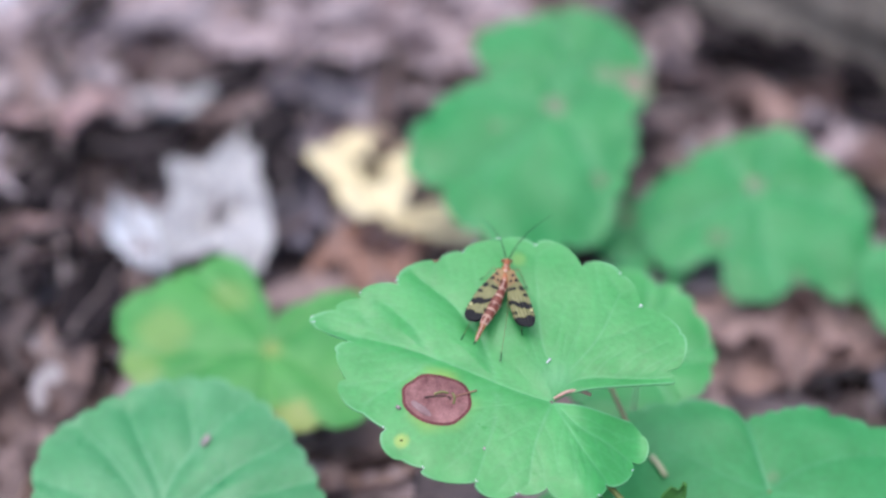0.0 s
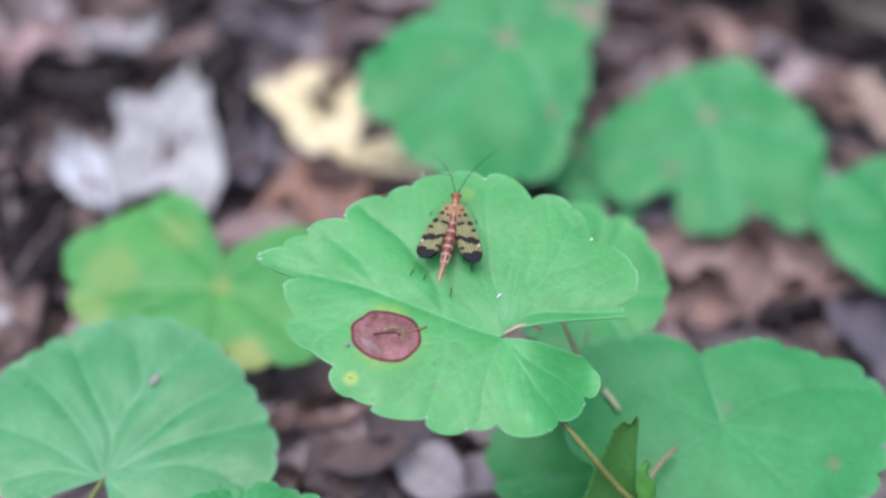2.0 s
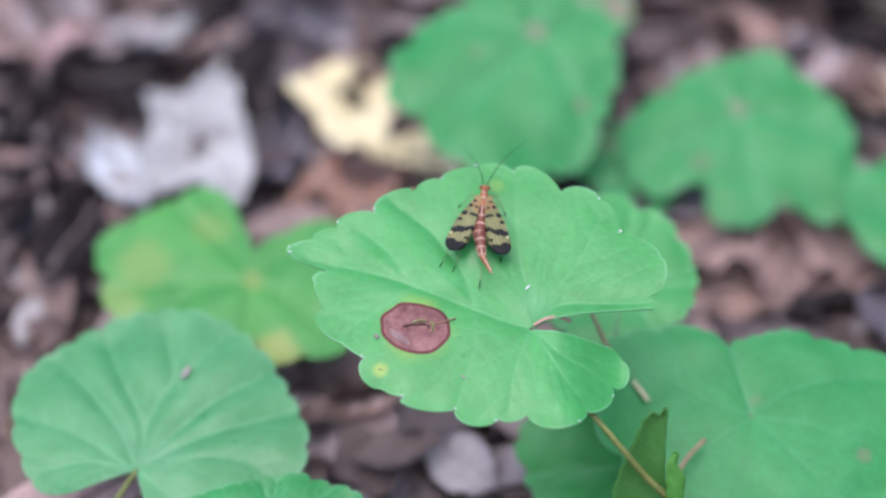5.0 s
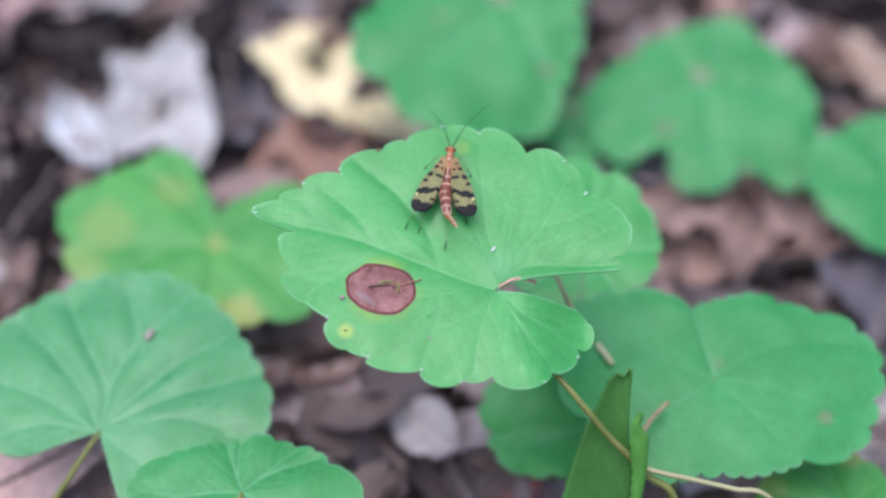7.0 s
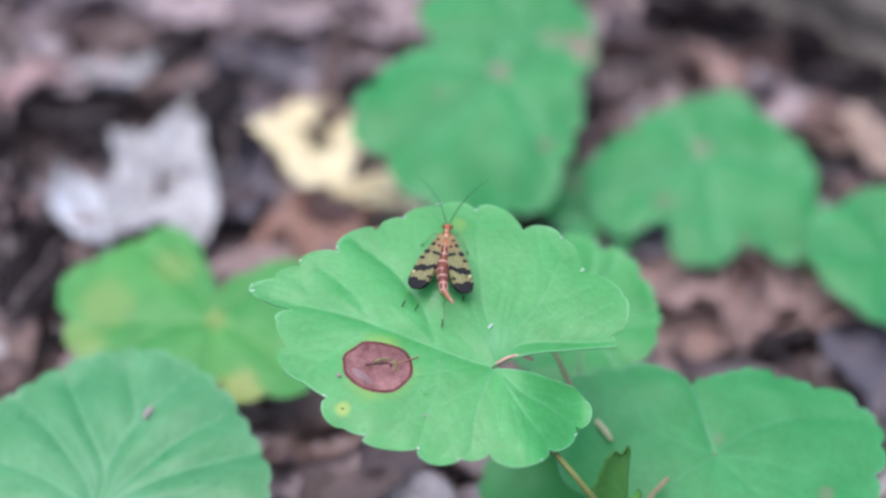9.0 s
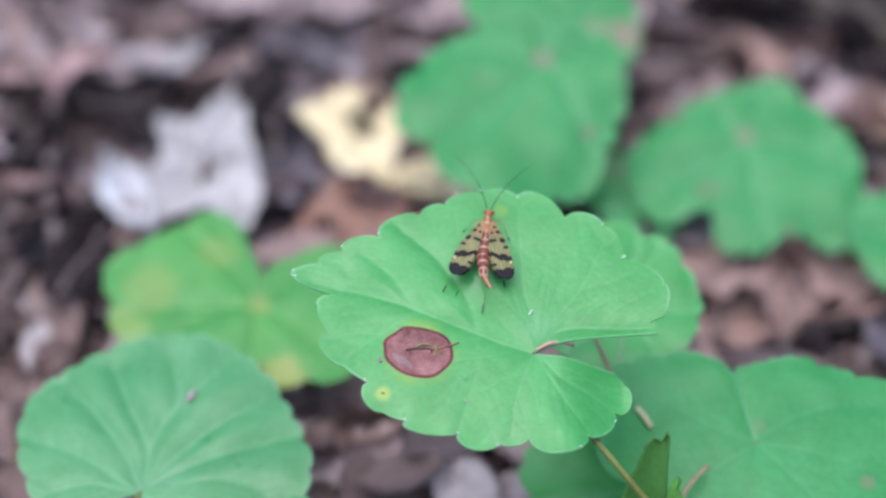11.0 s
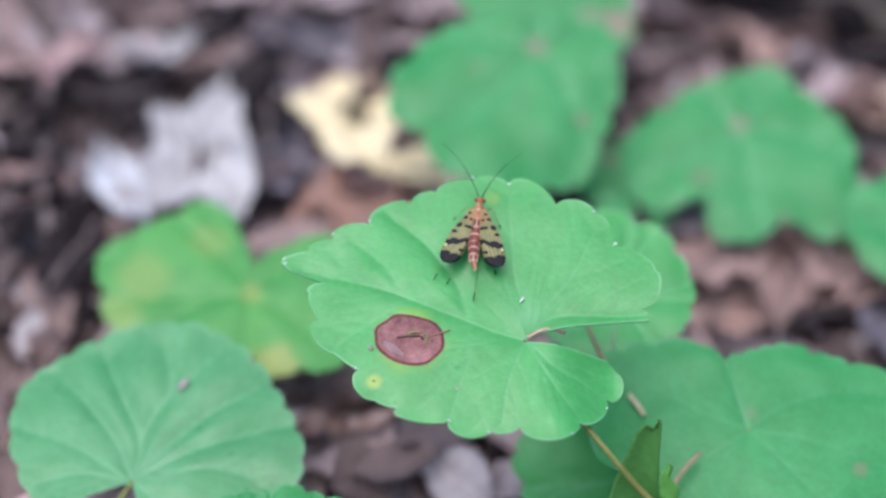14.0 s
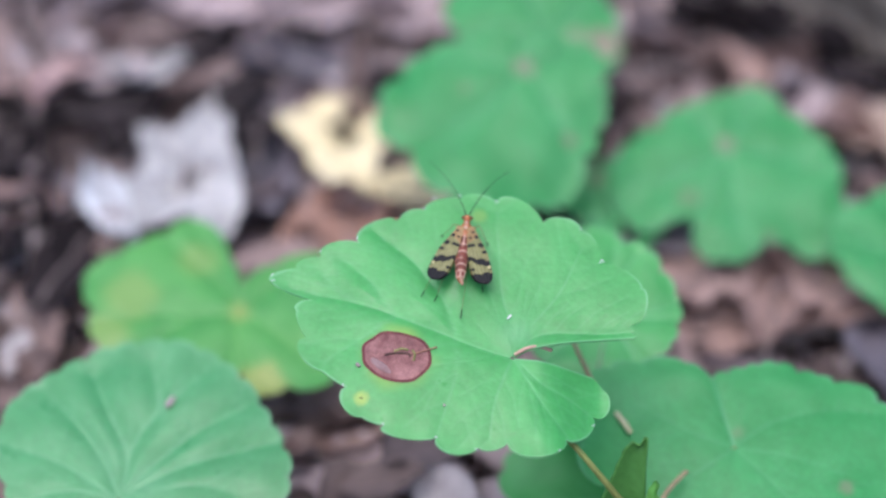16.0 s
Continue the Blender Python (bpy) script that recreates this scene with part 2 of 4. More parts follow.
        q = min(r / max(full, 0.004), 1.2)
        d = self.gap(self.main, x, y) / np.sqrt(self.main[:, 4])
        h = self.pleat * float((1 - self.main[:, 5] * np.exp(-d / self.groove)).min()) * (1.0 - 0.45 * smooth(0.75, 1.0, q))
        e = float(self.gap(self.fine, x, y).min())
        h -= 0.00007 * math.exp(-e / 0.0008)
        h += self.cup * (r / self.big) ** 2 + self.saddle * (x * x - y * y) / self.big ** 2
        if y < 0:
            h -= self.droop * (y / self.big) ** 2
        if a < self.rim[0][0] + 45:
            h += self.lift * smooth(self.rim[0][0] + 45, self.rim[0][0], a) * smooth(0.1, 0.8, q)
        h -= self.sag * smooth(self.rim[-1][0] - 72, self.rim[-1][0] - 18, a) * smooth(0.2, 1.0, q)
        h += self.ruffle * smooth(0.4, 1.0, q) * noise.noise(Vector((x * 70, y * 70, self.seed * 3.1)))
        h += 0.00022 * noise.noise(Vector((x * 120, y * 120, self.seed * 7.7)))
        return h

    def vein_and_sheen(self, x, y):
        d = self.gap(self.main, x, y)
        a = float((1 - d / (0.00055 * self.main[:, 4])).max())
        e = float(self.gap(self.fine, x, y).min())
        # gloss near the joint, painted as pale spots in the vein tone
        b = max([power * math.exp(-((x * 1000 - bx) ** 2 + (y * 1000 - by) ** 2) / size ** 2) for bx, by, size, power in self.sheen_spots], default=0.0)
        return max(self.pale * max(a, 0.0), 0.5 * self.pale * max(1 - e / 0.0003, 0.0), b)

    def mesh(self, rings, steps):
        me_bm = bmesh.new()
        vein, stain = me_bm.verts.layers.float.new("vein"), me_bm.verts.layers.float.new("stain")
        a0, a1 = self.rim[0][0], self.rim[-1][0]
        turns = [a0]
        for p, q in zip(self.rim, self.rim[1:]):
            cuts = max(5, round(steps * (q[0] - p[0]) / (a1 - a0)))
            turns += [p[0] + (q[0] - p[0]) * (k + 1) / cuts for k in range(cuts)]
        grid = []
        for i in range(rings + 1):
            q = 0.012 + 0.988 * (i / rings) ** 0.85
            row = []
            for a in turns:
                u = (a - a0) / (a1 - a0)
                r = self.radius(a) * q
                bend = math.exp(-r / 0.007)
                t = radians(a + self.flare[0] * bend * (1 - u) ** 3 + self.flare[1] * bend * u ** 3)
                x, y = r * math.cos(t), r * math.sin(t)
                v = me_bm.verts.new((x, y, self.height(x, y)))
                # pale margin, with the rim's white glints painted in as patches
                v[vein] = max(self.vein_and_sheen(x, y), self.edge * smooth(0.982, 1.0, q) * smooth(-0.35, 0.35, noise.noise(Vector((x * 130, y * 130, self.seed)))))
                v[vein] = max(v[vein], 0.8 * self.edge * smooth(0.0005, 0.0, r * radians(min(a - a0, a1 - a))))
                s = 0.0
                for sx, sy, size, power in self.stains:
                    d = math.hypot(x - sx / 1000, y - sy / 1000) * 1000 + 0.2 * size * noise.noise(Vector((x * 300, y * 300, 2.0)))
                    s = max(s, power * smooth(size, size * 0.45, d))
                v[stain] = s
                row.append(v)
            grid.append(row)
        for p, q in zip(grid, grid[1:]):
            for k in range(len(turns) - 1):
                me_bm.faces.new((p[k], q[k], q[k + 1], p[k + 1]))
        return me_bm


def round_rim(radii, start, end, teeth, rough=0.065):
    """Notches at even steps round a leaf from its radii (mm) at even angles."""
    g = random.Random(teeth * 7 + len(radii) + int(start) + int(radii[3]))
    out = []
    for k in range(teeth + 1):
        a = start + (end - start) * (k + (g.uniform(-0.3, 0.3) if 0 < k < teeth else 0)) / teeth
        out.append((a, wave(radii, a / 360) * g.uniform(0.985 - rough, 0.985 + rough)))
    return out


def plant_leaf(label, at, rx, ry, blade, mat, stalk, stalk_mat=STEM, rings=22, steps=200, thick=0.00035, rz=0):
    """One living leaf: an empty at the stalk's joint, its blade and its stalk (points in the world)."""
    thing = new("leaf")
    thing.matrix_world = pose(*at, rx, ry, rz)
    tagged(thing, label, "leaf", "living leaves of the herb")
    b = part("blade", blade.mesh(rings, steps), mat, thing)
    solid = b.modifiers.new("thickness", "SOLIDIFY")
    solid.thickness, solid.offset = thick, -1
    b.modifiers.new("crisp_rim", "EDGE_SPLIT").split_angle = radians(50)
    back = thing.matrix_world.inverted()
    pts = curve_points([back @ Vector(p) for p in stalk])
    part("petiole", tube(bmesh.new(), pts, [0.00044 + 0.0003 * i / len(pts) for i in range(len(pts))]), stalk_mat, thing, "thin pale leaf stalk")
    return thing


# ---- the ground ----
def ground_height(x, y):
    return 0.006 * noise.noise(Vector((x * 9, y * 9, 1.0))) + 0.003 * noise.noise(Vector((x * 30, y * 30, 5.0)))


bm = bmesh.new()
lines = [-400, -60, -12, -3, -1.2] + [-0.6 + 0.02 * i for i in range(61)] + [1.2, 3, 12, 60, 400]
grid = [[bm.verts.new((x, y + 0.12, ground_height(x, y + 0.12) if max(abs(x), abs(y)) < 1 else -0.004)) for x in lines] for y in lines]
for p, q in zip(grid, grid[1:]):
    for k in range(len(lines) - 1):
        bm.faces.new((p[k], p[k + 1], q[k + 1], q[k]))
tagged(link("ground", bm, SOIL), "dark damp woodland soil under leaf litter", "ground", kind="structure")


def dead_blade(length, width, lobes, curl, twist, seed, hole=None):
    """A withered leaf lying along x: lobed outline, curled sides, folds and a raised midrib."""
    rng = random.Random(seed)
    bm = bmesh.new()
    nu, nv = 30, 14
    grid = []
    ph = rng.uniform(0, 6)
    for i in range(nu + 1):
        u = i / nu
        w = width * (math.sin(math.pi * min(max(u, 0.02), 0.985)) ** 0.7) * (1 - 0.35 * u)
        w *= 1 + lobes * math.sin(u * 19 + ph) + 0.12 * noise.noise(Vector((u * 9, seed, 0)))
        row = []
        for k in range(nv + 1):
            s = 2 * k / nv - 1
            y = s * w / 2 * (1 + 0.06 * noise.noise(Vector((u * 14, s * 3, seed + 0.5))))
            z = curl * width * (s * s * (0.5 + 0.5 * math.sin(u * 5 + ph))) + twist * length * (u - 0.5) * s * 0.5
            z += 0.10 * width * noise.noise(Vector((u * 4.5, s * 1.8, seed + 4.2))) + 0.05 * width * abs(math.sin(u * 24 + abs(s) * 4)) * abs(s)
            z += 0.10 * length * math.sin(u * 3.0 + ph) * 0.5
            row.append(bm.verts.new(((u - 0.5) * length, y, z)))
        grid.append(row)
    for i in range(nu):
        for k in range(nv):
            if hole and ((i + 0.5) / nu - hole[0]) ** 2 / hole[2] ** 2 + ((k + 0.5) / nv - hole[1]) ** 2 / hole[3] ** 2 < 1:
                continue
            bm.faces.new((grid[i][k], grid[i + 1][k], grid[i + 1][k + 1], grid[i][k + 1]))
    rib = [(v.co.x, v.co.y, v.co.z + 0.0002) for v in (row[nv // 2] for row in grid)]
    low = min(v.co.z for v in bm.verts)
    for v in bm.verts:
        v.co.z -= low
    stalk_bm = tube(bmesh.new(), [(x, y, z - low) for x, y, z in [(rib[0][0] - length * 0.15, 0, rib[0][2])] + rib], [0.0007 - 0.0005 * i / len(rib) for i in range(len(rib) + 1)], 5)
    return bm, stalk_bm


def lay(label, blade_mesh, rib_mesh, m):
    """One fallen leaf: an empty with the shared meshes of its blade and rib."""
    thing = new("dead_leaf")
    thing.matrix_world = m
    for name, me in (("blade", blade_mesh), ("midrib", rib_mesh)):
        new(name, me).parent = thing
    return tagged(thing, label, "dead leaf", "fallen leaves")


def as_mesh(name, bm, mat):
    me = bpy.data.meshes.new(name)
    bm.to_mesh(me)
    bm.free()
    for f in me.polygons:
        f.use_smooth = True
    me.materials.append(mat)
    return me


def dead_leaf(label, mat, x, y, z, yaw, length, width, lobes=0.1, curl=0.12, twist=0.1, seed=1, tilt=(0, 0), hole=None):
    blade, rib = dead_blade(length, width, lobes, curl, twist, seed, hole)
    thing = lay(label, as_mesh("blade", blade, mat), as_mesh("midrib", rib, TWIG), pose(x, y, z, tilt[0], tilt[1], yaw))
    solid = thing.children[0].modifiers.new("thickness", "SOLIDIFY")
    solid.thickness = 0.0003
    return thing


def lobed_leaf(label, mat, at, yaw, rim, seed, curl=0.003, crease=0.002, hole=None, tilt=(0, 0)):
    """A fallen lobed leaf: rim of (degrees, mm) from tip to notch, curled up and creased between ribs that run to the tips.
    hole: centre, half sizes (mm) and turn (degrees) of a torn gap."""
    thing = new("dead_leaf")
    thing.matrix_world = pose(*at, tilt[0], tilt[1], yaw)
    big = max(r for _, r in rim)
    tips = [a for (_, p), (a, r), (_, q) in zip(rim[-1:] + rim[:-1], rim, rim[1:] + rim[:1]) if r > p and r >= q]

    def height(x, y):
        r, a = math.hypot(x, y), math.degrees(math.atan2(y, x))
        off = min(abs((a - b + 180) % 360 - 180) for b in tips)
        h = curl * (r / big) ** 2 + crease * min(off / 25, 1) * min(r / big * 1.6, 1)
        return h + 0.0034 * noise.noise(Vector((x * 0.11, y * 0.11, seed))) + 0.0009 * noise.noise(Vector((x * 0.3, y * 0.3, seed + 5)))

    outline = []
    for (a, r), (b, q) in zip(rim, rim[1:] + [(rim[0][0] + 360, rim[0][1])]):
        p, d = Vector((r * math.cos(radians(a)), r * math.sin(radians(a)))), Vector((q * math.cos(radians(b)), q * math.sin(radians(b))))
        outline += [(math.degrees(math.atan2(v.y, v.x)), v.length) for v in (p.lerp(d, k / 10) for k in range(10))]
    bm = bmesh.new()
    rings, n = 22, len(outline)
    grid = []
    for i in range(rings + 1):
        row = []
        for a, r in outline:
            q = (0.01 + 0.99 * i / rings) * r * (1 + 0.06 * noise.noise(Vector((math.cos(radians(a)) * 5, math.sin(radians(a)) * 5, seed))))
            x, y = q * math.cos(radians(a)), q * math.sin(radians(a))
            row.append(bm.verts.new((x / 1000, y / 1000, height(x, y))))
        grid.append(row)
    for p, q in zip(grid, grid[1:]):
        for k in range(n):
            if hole:
                c = (p[k].co + q[(k + 1) % n].co) * 500
                dx, dy, t = c.x - hole[0], c.y - hole[1], radians(hole[4])
                if ((dx * math.cos(t) + dy * math.sin(t)) / hole[2]) ** 2 + ((dy * math.cos(t) - dx * math.sin(t)) / hole[3]) ** 2 < 1:
                    continue
            bm.faces.new((p[k], q[k], q[(k + 1) % n], p[(k + 1) % n]))
    blade = part("blade", bm, mat, thing)
    blade.modifiers.new("thickness", "SOLIDIFY").thickness = 0.0003
    for b in tips:
        reach = 0.9 * next(r for a, r in rim if a == b)
        pts = [(u * reach * math.cos(radians(b)), u * reach * math.sin(radians(b))) for u in (0.02, 0.25, 0.5, 0.75, 1.0)]
        part("rib", tube(bmesh.new(), [(x / 1000, y / 1000, height(x, y) + 0.0002) for x, y in pts], [0.0005, 0.00045, 0.0004, 0.0003, 0.0002], 5), mat, thing)
    return tagged(thing, label, "dead leaf", "fallen leaves")


# fallen leaves that stand out; near-black ones paint shade into gaps and holes
lobed_leaf("crumpled bleached white dead leaf with pointed lobes", PALE, (-0.0785, 0.1318, 0.0235), 0,
           [(-42, 20), (8, 12), (62, 17), (86, 43), (110, 18), (127, 31), (162, 13.5), (200, 17), (222, 18), (244, 26), (270, 20), (299, 26)], 3, 0.002, 0.0055)
dead_leaf("small pale curled dead leaf on the litter", BLUISH, -0.0985, 0.1275, 0.015, -62, 0.032, 0.019, 0.1, 0.3, 0.2, 12)
lobed_leaf("pale yellow fallen leaf with a dark torn hole", YELLOW, (-0.0440, 0.1455, 0.0235), 0,
           [(0, 14), (40, 17), (75, 22), (103, 21.5), (128, 18), (150, 18.5), (166, 11), (190, 6.5), (235, 10), (273, 18), (297, 22), (330, 15)], 7, 0.001, 0.0008, (1.6, 7.6, 7.0, 3.3, -57))
# a black leaf paints the shade seen through the torn hole
dead_leaf("small black leaf standing in for the shade in the hole of a yellow one", GAP_SHADE, -0.0424, 0.1540, 0.0150, -57, 0.024, 0.013, 0.04, 0.1, 0.1, 27)
dead_leaf("pale yellow fallen leaf half covered by others", YELLOW, -0.0205, 0.1245, 0.0225, 6, 0.027, 0.018, 0.05, 0.1, 0.1, 14)
dead_leaf("rusty brown dead leaf lying flat", RUST, -0.0420, 0.1180, 0.010, 40, 0.038, 0.030, 0.05, 0.15, 0.1, 15)
dead_leaf("rusty brown dead leaf beside a yellow one", RUST, -0.0390, 0.1225, 0.0155, 100, 0.034, 0.026, 0.08, 0.15, 0.1, 31)
dead_leaf("dark purplish dead leaf beside a white one", SLATE, -0.0620, 0.1340, 0.0175, 70, 0.034, 0.022, 0.15, 0.2, 0.1, 34)
dead_leaf("dull pinkish dead leaf below living leaves", PINK, 0.0220, 0.1330, 0.0150, 30, 0.034, 0.024, 0.2, 0.25, 0.1, 32)
dead_leaf("dull pinkish dead leaf below living leaves", LITTER[0], 0.0360, 0.1480, 0.0150, 60, 0.034, 0.024, 0.2, 0.25, 0.1, 33)
dead_leaf("dark slate-coloured wet dead leaf", SLATE, -0.046, 0.196, 0.006, 10, 0.050, 0.032, 0.22, 0.3, 0.1, 16)
dead_leaf("long pinkish grey dead leaf on the litter", LITTER[0], -0.026, 0.236, 0.012, 22, 0.055, 0.030, 0.06, 0.15, 0.05, 17)
dead_leaf("pinkish dead leaf with a rolled edge", PINK, -0.120, 0.218, 0.012, 55, 0.045, 0.030, 0.28, 0.2, 0.1, 18)
dead_leaf("broad brown dead leaf folded along its rib", LITTER[2], 0.066, 0.094, 0.010, 8, 0.062, 0.034, 0.06, 0.3, 0.1, 19)
dead_leaf("dull pinkish dead leaf beside a living plant", LITTER[0], 0.075, 0.108, 0.012, 20, 0.045, 0.022, 0.06, 0.25, 0.1, 20)
dead_leaf("dark slate-coloured dead leaf on the soil", SLATE, 0.094, 0.075, 0.014, 70, 0.046, 0.038, 0.05, 0.15, 0.1, 21)
dead_leaf("small lilac grey dead leaf, curled", LITTER[1], -0.019, 0.036, 0.010, 70, 0.034, 0.014, 0.2, 0.3, 0.2, 22)
dead_leaf("bright red fallen leaf fragment", RED, 0.008, 0.022, 0.010, 80, 0.020, 0.010, 0.05, 0.2, 0.1, 23)
dead_leaf("pinkish dead leaf propped on the litter", PINK, -0.0880, 0.0110, 0.027, 28, 0.044, 0.020, 0.05, 0.15, 0.05, 24, (24, -6))
dead_leaf("small white dead leaf, weathered", PALE, -0.0975, 0.1805, 0.0235, 20, 0.022, 0.017, 0.1, 0.2, 0.1, 25)
dead_leaf("pale bluish dead leaf at the edge of the litter", BLUISH, -0.153, 0.231, 0.022, 20, 0.045, 0.025, 0.1, 0.2, 0.1, 26)

dead_leaf("dark brown dead leaf on edge beside a white one", LITTER[3], -0.062, 0.143, 0.013, 75, 0.044, 0.022, 0.04, 0.2, 0.1, 28)
# black leaves stand in for shaded gaps between the litter
dead_leaf("black leaf standing in for a dark gap in the litter", GAP_SHADE, -0.1290, 0.1390, 0.0230, 70, 0.036, 0.022, 0.2, 0.2, 0.1, 60)
dead_leaf("black leaf standing in for a dark gap in the litter", GAP_SHADE, -0.1057, 0.1634, 0.0200, 20, 0.030, 0.016, 0.2, 0.2, 0.1, 61)
dead_leaf("black leaf standing in for a dark gap in the litter", GAP_SHADE, -0.0646, 0.1563, 0.0140, 80, 0.034, 0.016, 0.05, 0.2, 0.1, 62)
dead_leaf("black leaf standing in for a dark gap in the litter", GAP_SHADE, -0.1378, 0.2390, 0.0140, 20, 0.034, 0.018, 0.05, 0.2, 0.1, 63)
dead_leaf("black leaf standing in for a dark gap in the litter", GAP_SHADE, -0.1382, 0.1763, 0.0140, 100, 0.030, 0.016, 0.05, 0.2, 0.1, 64)
dead_leaf("black leaf standing in for a dark gap in the litter", GAP_SHADE, -0.0605, 0.1295, 0.0140, 60, 0.030, 0.016, 0.05, 0.2, 0.1, 65)
dead_leaf("dull pinkish dead leaf in the litter", PINK, -0.1390, 0.1730, 0.0230, 60, 0.030, 0.017, 0.28, 0.35, 0.25, 80)
dead_leaf("dull pinkish dead leaf in the litter", PINK, -0.1229, 0.2149, 0.0140, 30, 0.040, 0.018, 0.28, 0.35, 0.25, 81)
dead_leaf("dull pinkish dead leaf in the litter", PINK, -0.1190, 0.1740, 0.0230, 75, 0.032, 0.015, 0.28, 0.35, 0.25, 82)
dead_leaf("dull brown dead leaf in the litter", LITTER[2], 0.0739, 0.1913, 0.0140, 150, 0.030, 0.020, 0.28, 0.35, 0.25, 83)
dead_leaf("dull pinkish dead leaf in the litter", PINK, -0.0502, 0.2422, 0.0140, 10, 0.040, 0.020, 0.28, 0.35, 0.25, 84)
dead_leaf("dull grey dead leaf in the litter", LITTER[1], 0.0901, 0.1831, 0.0140, 20, 0.030, 0.020, 0.28, 0.35, 0.25, 85)
dead_leaf("black leaf standing in for a dark gap in the litter", GAP_SHADE, -0.1290, 0.1000, 0.0200, 40, 0.030, 0.016, 0.2, 0.2, 0.1, 66)
dead_leaf("black leaf standing in for a dark gap in the litter", GAP_SHADE, -0.1120, 0.1090, 0.0200, 100, 0.026, 0.014, 0.2, 0.2, 0.1, 67)
# more near-black leaves as painted shade in the litter's gaps
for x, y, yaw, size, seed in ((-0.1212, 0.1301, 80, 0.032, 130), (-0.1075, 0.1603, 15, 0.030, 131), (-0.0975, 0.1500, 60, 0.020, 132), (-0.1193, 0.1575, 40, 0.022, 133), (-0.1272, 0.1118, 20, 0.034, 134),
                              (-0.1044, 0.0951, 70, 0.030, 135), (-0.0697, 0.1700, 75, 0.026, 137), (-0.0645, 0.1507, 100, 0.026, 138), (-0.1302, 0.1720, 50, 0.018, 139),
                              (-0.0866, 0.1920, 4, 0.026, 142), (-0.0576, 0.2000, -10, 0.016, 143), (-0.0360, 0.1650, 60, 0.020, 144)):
    dead_leaf("black leaf standing in for a dark gap in the litter", GAP_SHADE, x, y, 0.0225, yaw, size, size * 0.6, 0.15, 0.2, 0.1, seed)
dead_leaf("black leaf on the litter standing in for a dark gap", GAP_SHADE, -0.1330, 0.2190, 0.0270, 30, 0.026, 0.018, 0.1, 0.2, 0.1, 136)
# black leaves paint the shadow band along the log's foot
dead_leaf("black leaf standing in for the shadow beneath the log", GAP_SHADE, 0.0364, 0.2503, 0.0180, -42, 0.036, 0.022, 0.05, 0.2, 0.1, 90)
dead_leaf("black leaf standing in for the shadow beneath the log", GAP_SHADE, 0.0624, 0.2291, 0.0180, -42, 0.036, 0.022, 0.05, 0.2, 0.1, 91)
dead_leaf("black leaf standing in for the shadow beneath the log", GAP_SHADE, 0.0837, 0.2107, 0.0180, -40, 0.036, 0.022, 0.05, 0.2, 0.1, 92)
dead_leaf("black leaf standing in for the shadow beneath the log", GAP_SHADE, 0.0994, 0.1962, 0.0180, -45, 0.036, 0.022, 0.05, 0.2, 0.1, 93)
dead_leaf("dark slate-coloured wet dead leaf in the litter", SLATE, -0.0532, 0.1890, 0.0150, 15, 0.040, 0.024, 0.28, 0.35, 0.1, 100)
dead_leaf("dark slate-coloured wet dead leaf in the litter", SLATE, -0.0669, 0.1733, 0.0150, 60, 0.034, 0.018, 0.25, 0.2, 0.1, 101)

dead_leaf("brown withered dead leaf below the living leaves", LITTER[2], 0.0499, 0.0997, 0.0180, 30, 0.036, 0.022, 0.2, 0.25, 0.15, 120)
dead_leaf("brown withered dead leaf below the living leaves", LITTER[2], 0.0645, 0.0926, 0.0140, 75, 0.034, 0.022, 0.2, 0.25, 0.15, 121)
dead_leaf("brown withered dead leaf below the living leaves", LITTER[2], 0.0769, 0.0946, 0.0180, 140, 0.036, 0.024, 0.2, 0.25, 0.15, 122)
dead_leaf("pinkish brown withered dead leaf below the living leaves", LITTER[0], 0.0897, 0.1628, 0.0180, 20, 0.032, 0.020, 0.2, 0.25, 0.15, 123)
dead_leaf("tan withered dead leaf below the living leaves", LITTER[4], 0.0980, 0.1501, 0.0180, -30, 0.034, 0.022, 0.2, 0.25, 0.15, 124)
dead_leaf("brown withered dead leaf below the living leaves", LITTER[2], 0.0557, 0.1082, 0.0140, 120, 0.026, 0.018, 0.2, 0.25, 0.15, 125)
dead_leaf("pinkish brown withered dead leaf below the living leaves", LITTER[0], 0.0280, 0.1258, 0.0180, 80, 0.028, 0.018, 0.2, 0.25, 0.15, 126)

dead_leaf("flat dull brown dead leaf on the soil", LITTER[2], -0.0330, 0.0535, 0.0135, 12, 0.060, 0.024, 0.05, 0.1, 0.05, 140)
dead_leaf("flat dull brown dead leaf on the soil", LITTER[0], -0.0360, 0.0400, 0.0145, -14, 0.056, 0.022, 0.05, 0.1, 0.05, 141)

dead_leaf("pale lilac withered dead leaf below living leaves", LITTER[1], 0.0405, 0.1130, 0.0170, 35, 0.030, 0.020, 0.15, 0.2, 0.1, 160)
dead_leaf("pinkish withered dead leaf below living leaves", LITTER[0], 0.0300, 0.1290, 0.0185, -20, 0.026, 0.018, 0.15, 0.2, 0.1, 161)
# second row of black leaves, same painted shadow of the log
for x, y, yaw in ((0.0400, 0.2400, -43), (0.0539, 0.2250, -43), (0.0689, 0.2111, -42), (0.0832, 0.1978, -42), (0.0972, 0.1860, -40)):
    dead_leaf("black leaf standing in for the shadow beneath the log", GAP_SHADE, x, y, 0.0220, yaw, 0.038, 0.021, 0.1, 0.25, 0.05, 150 + round(x * 1000))
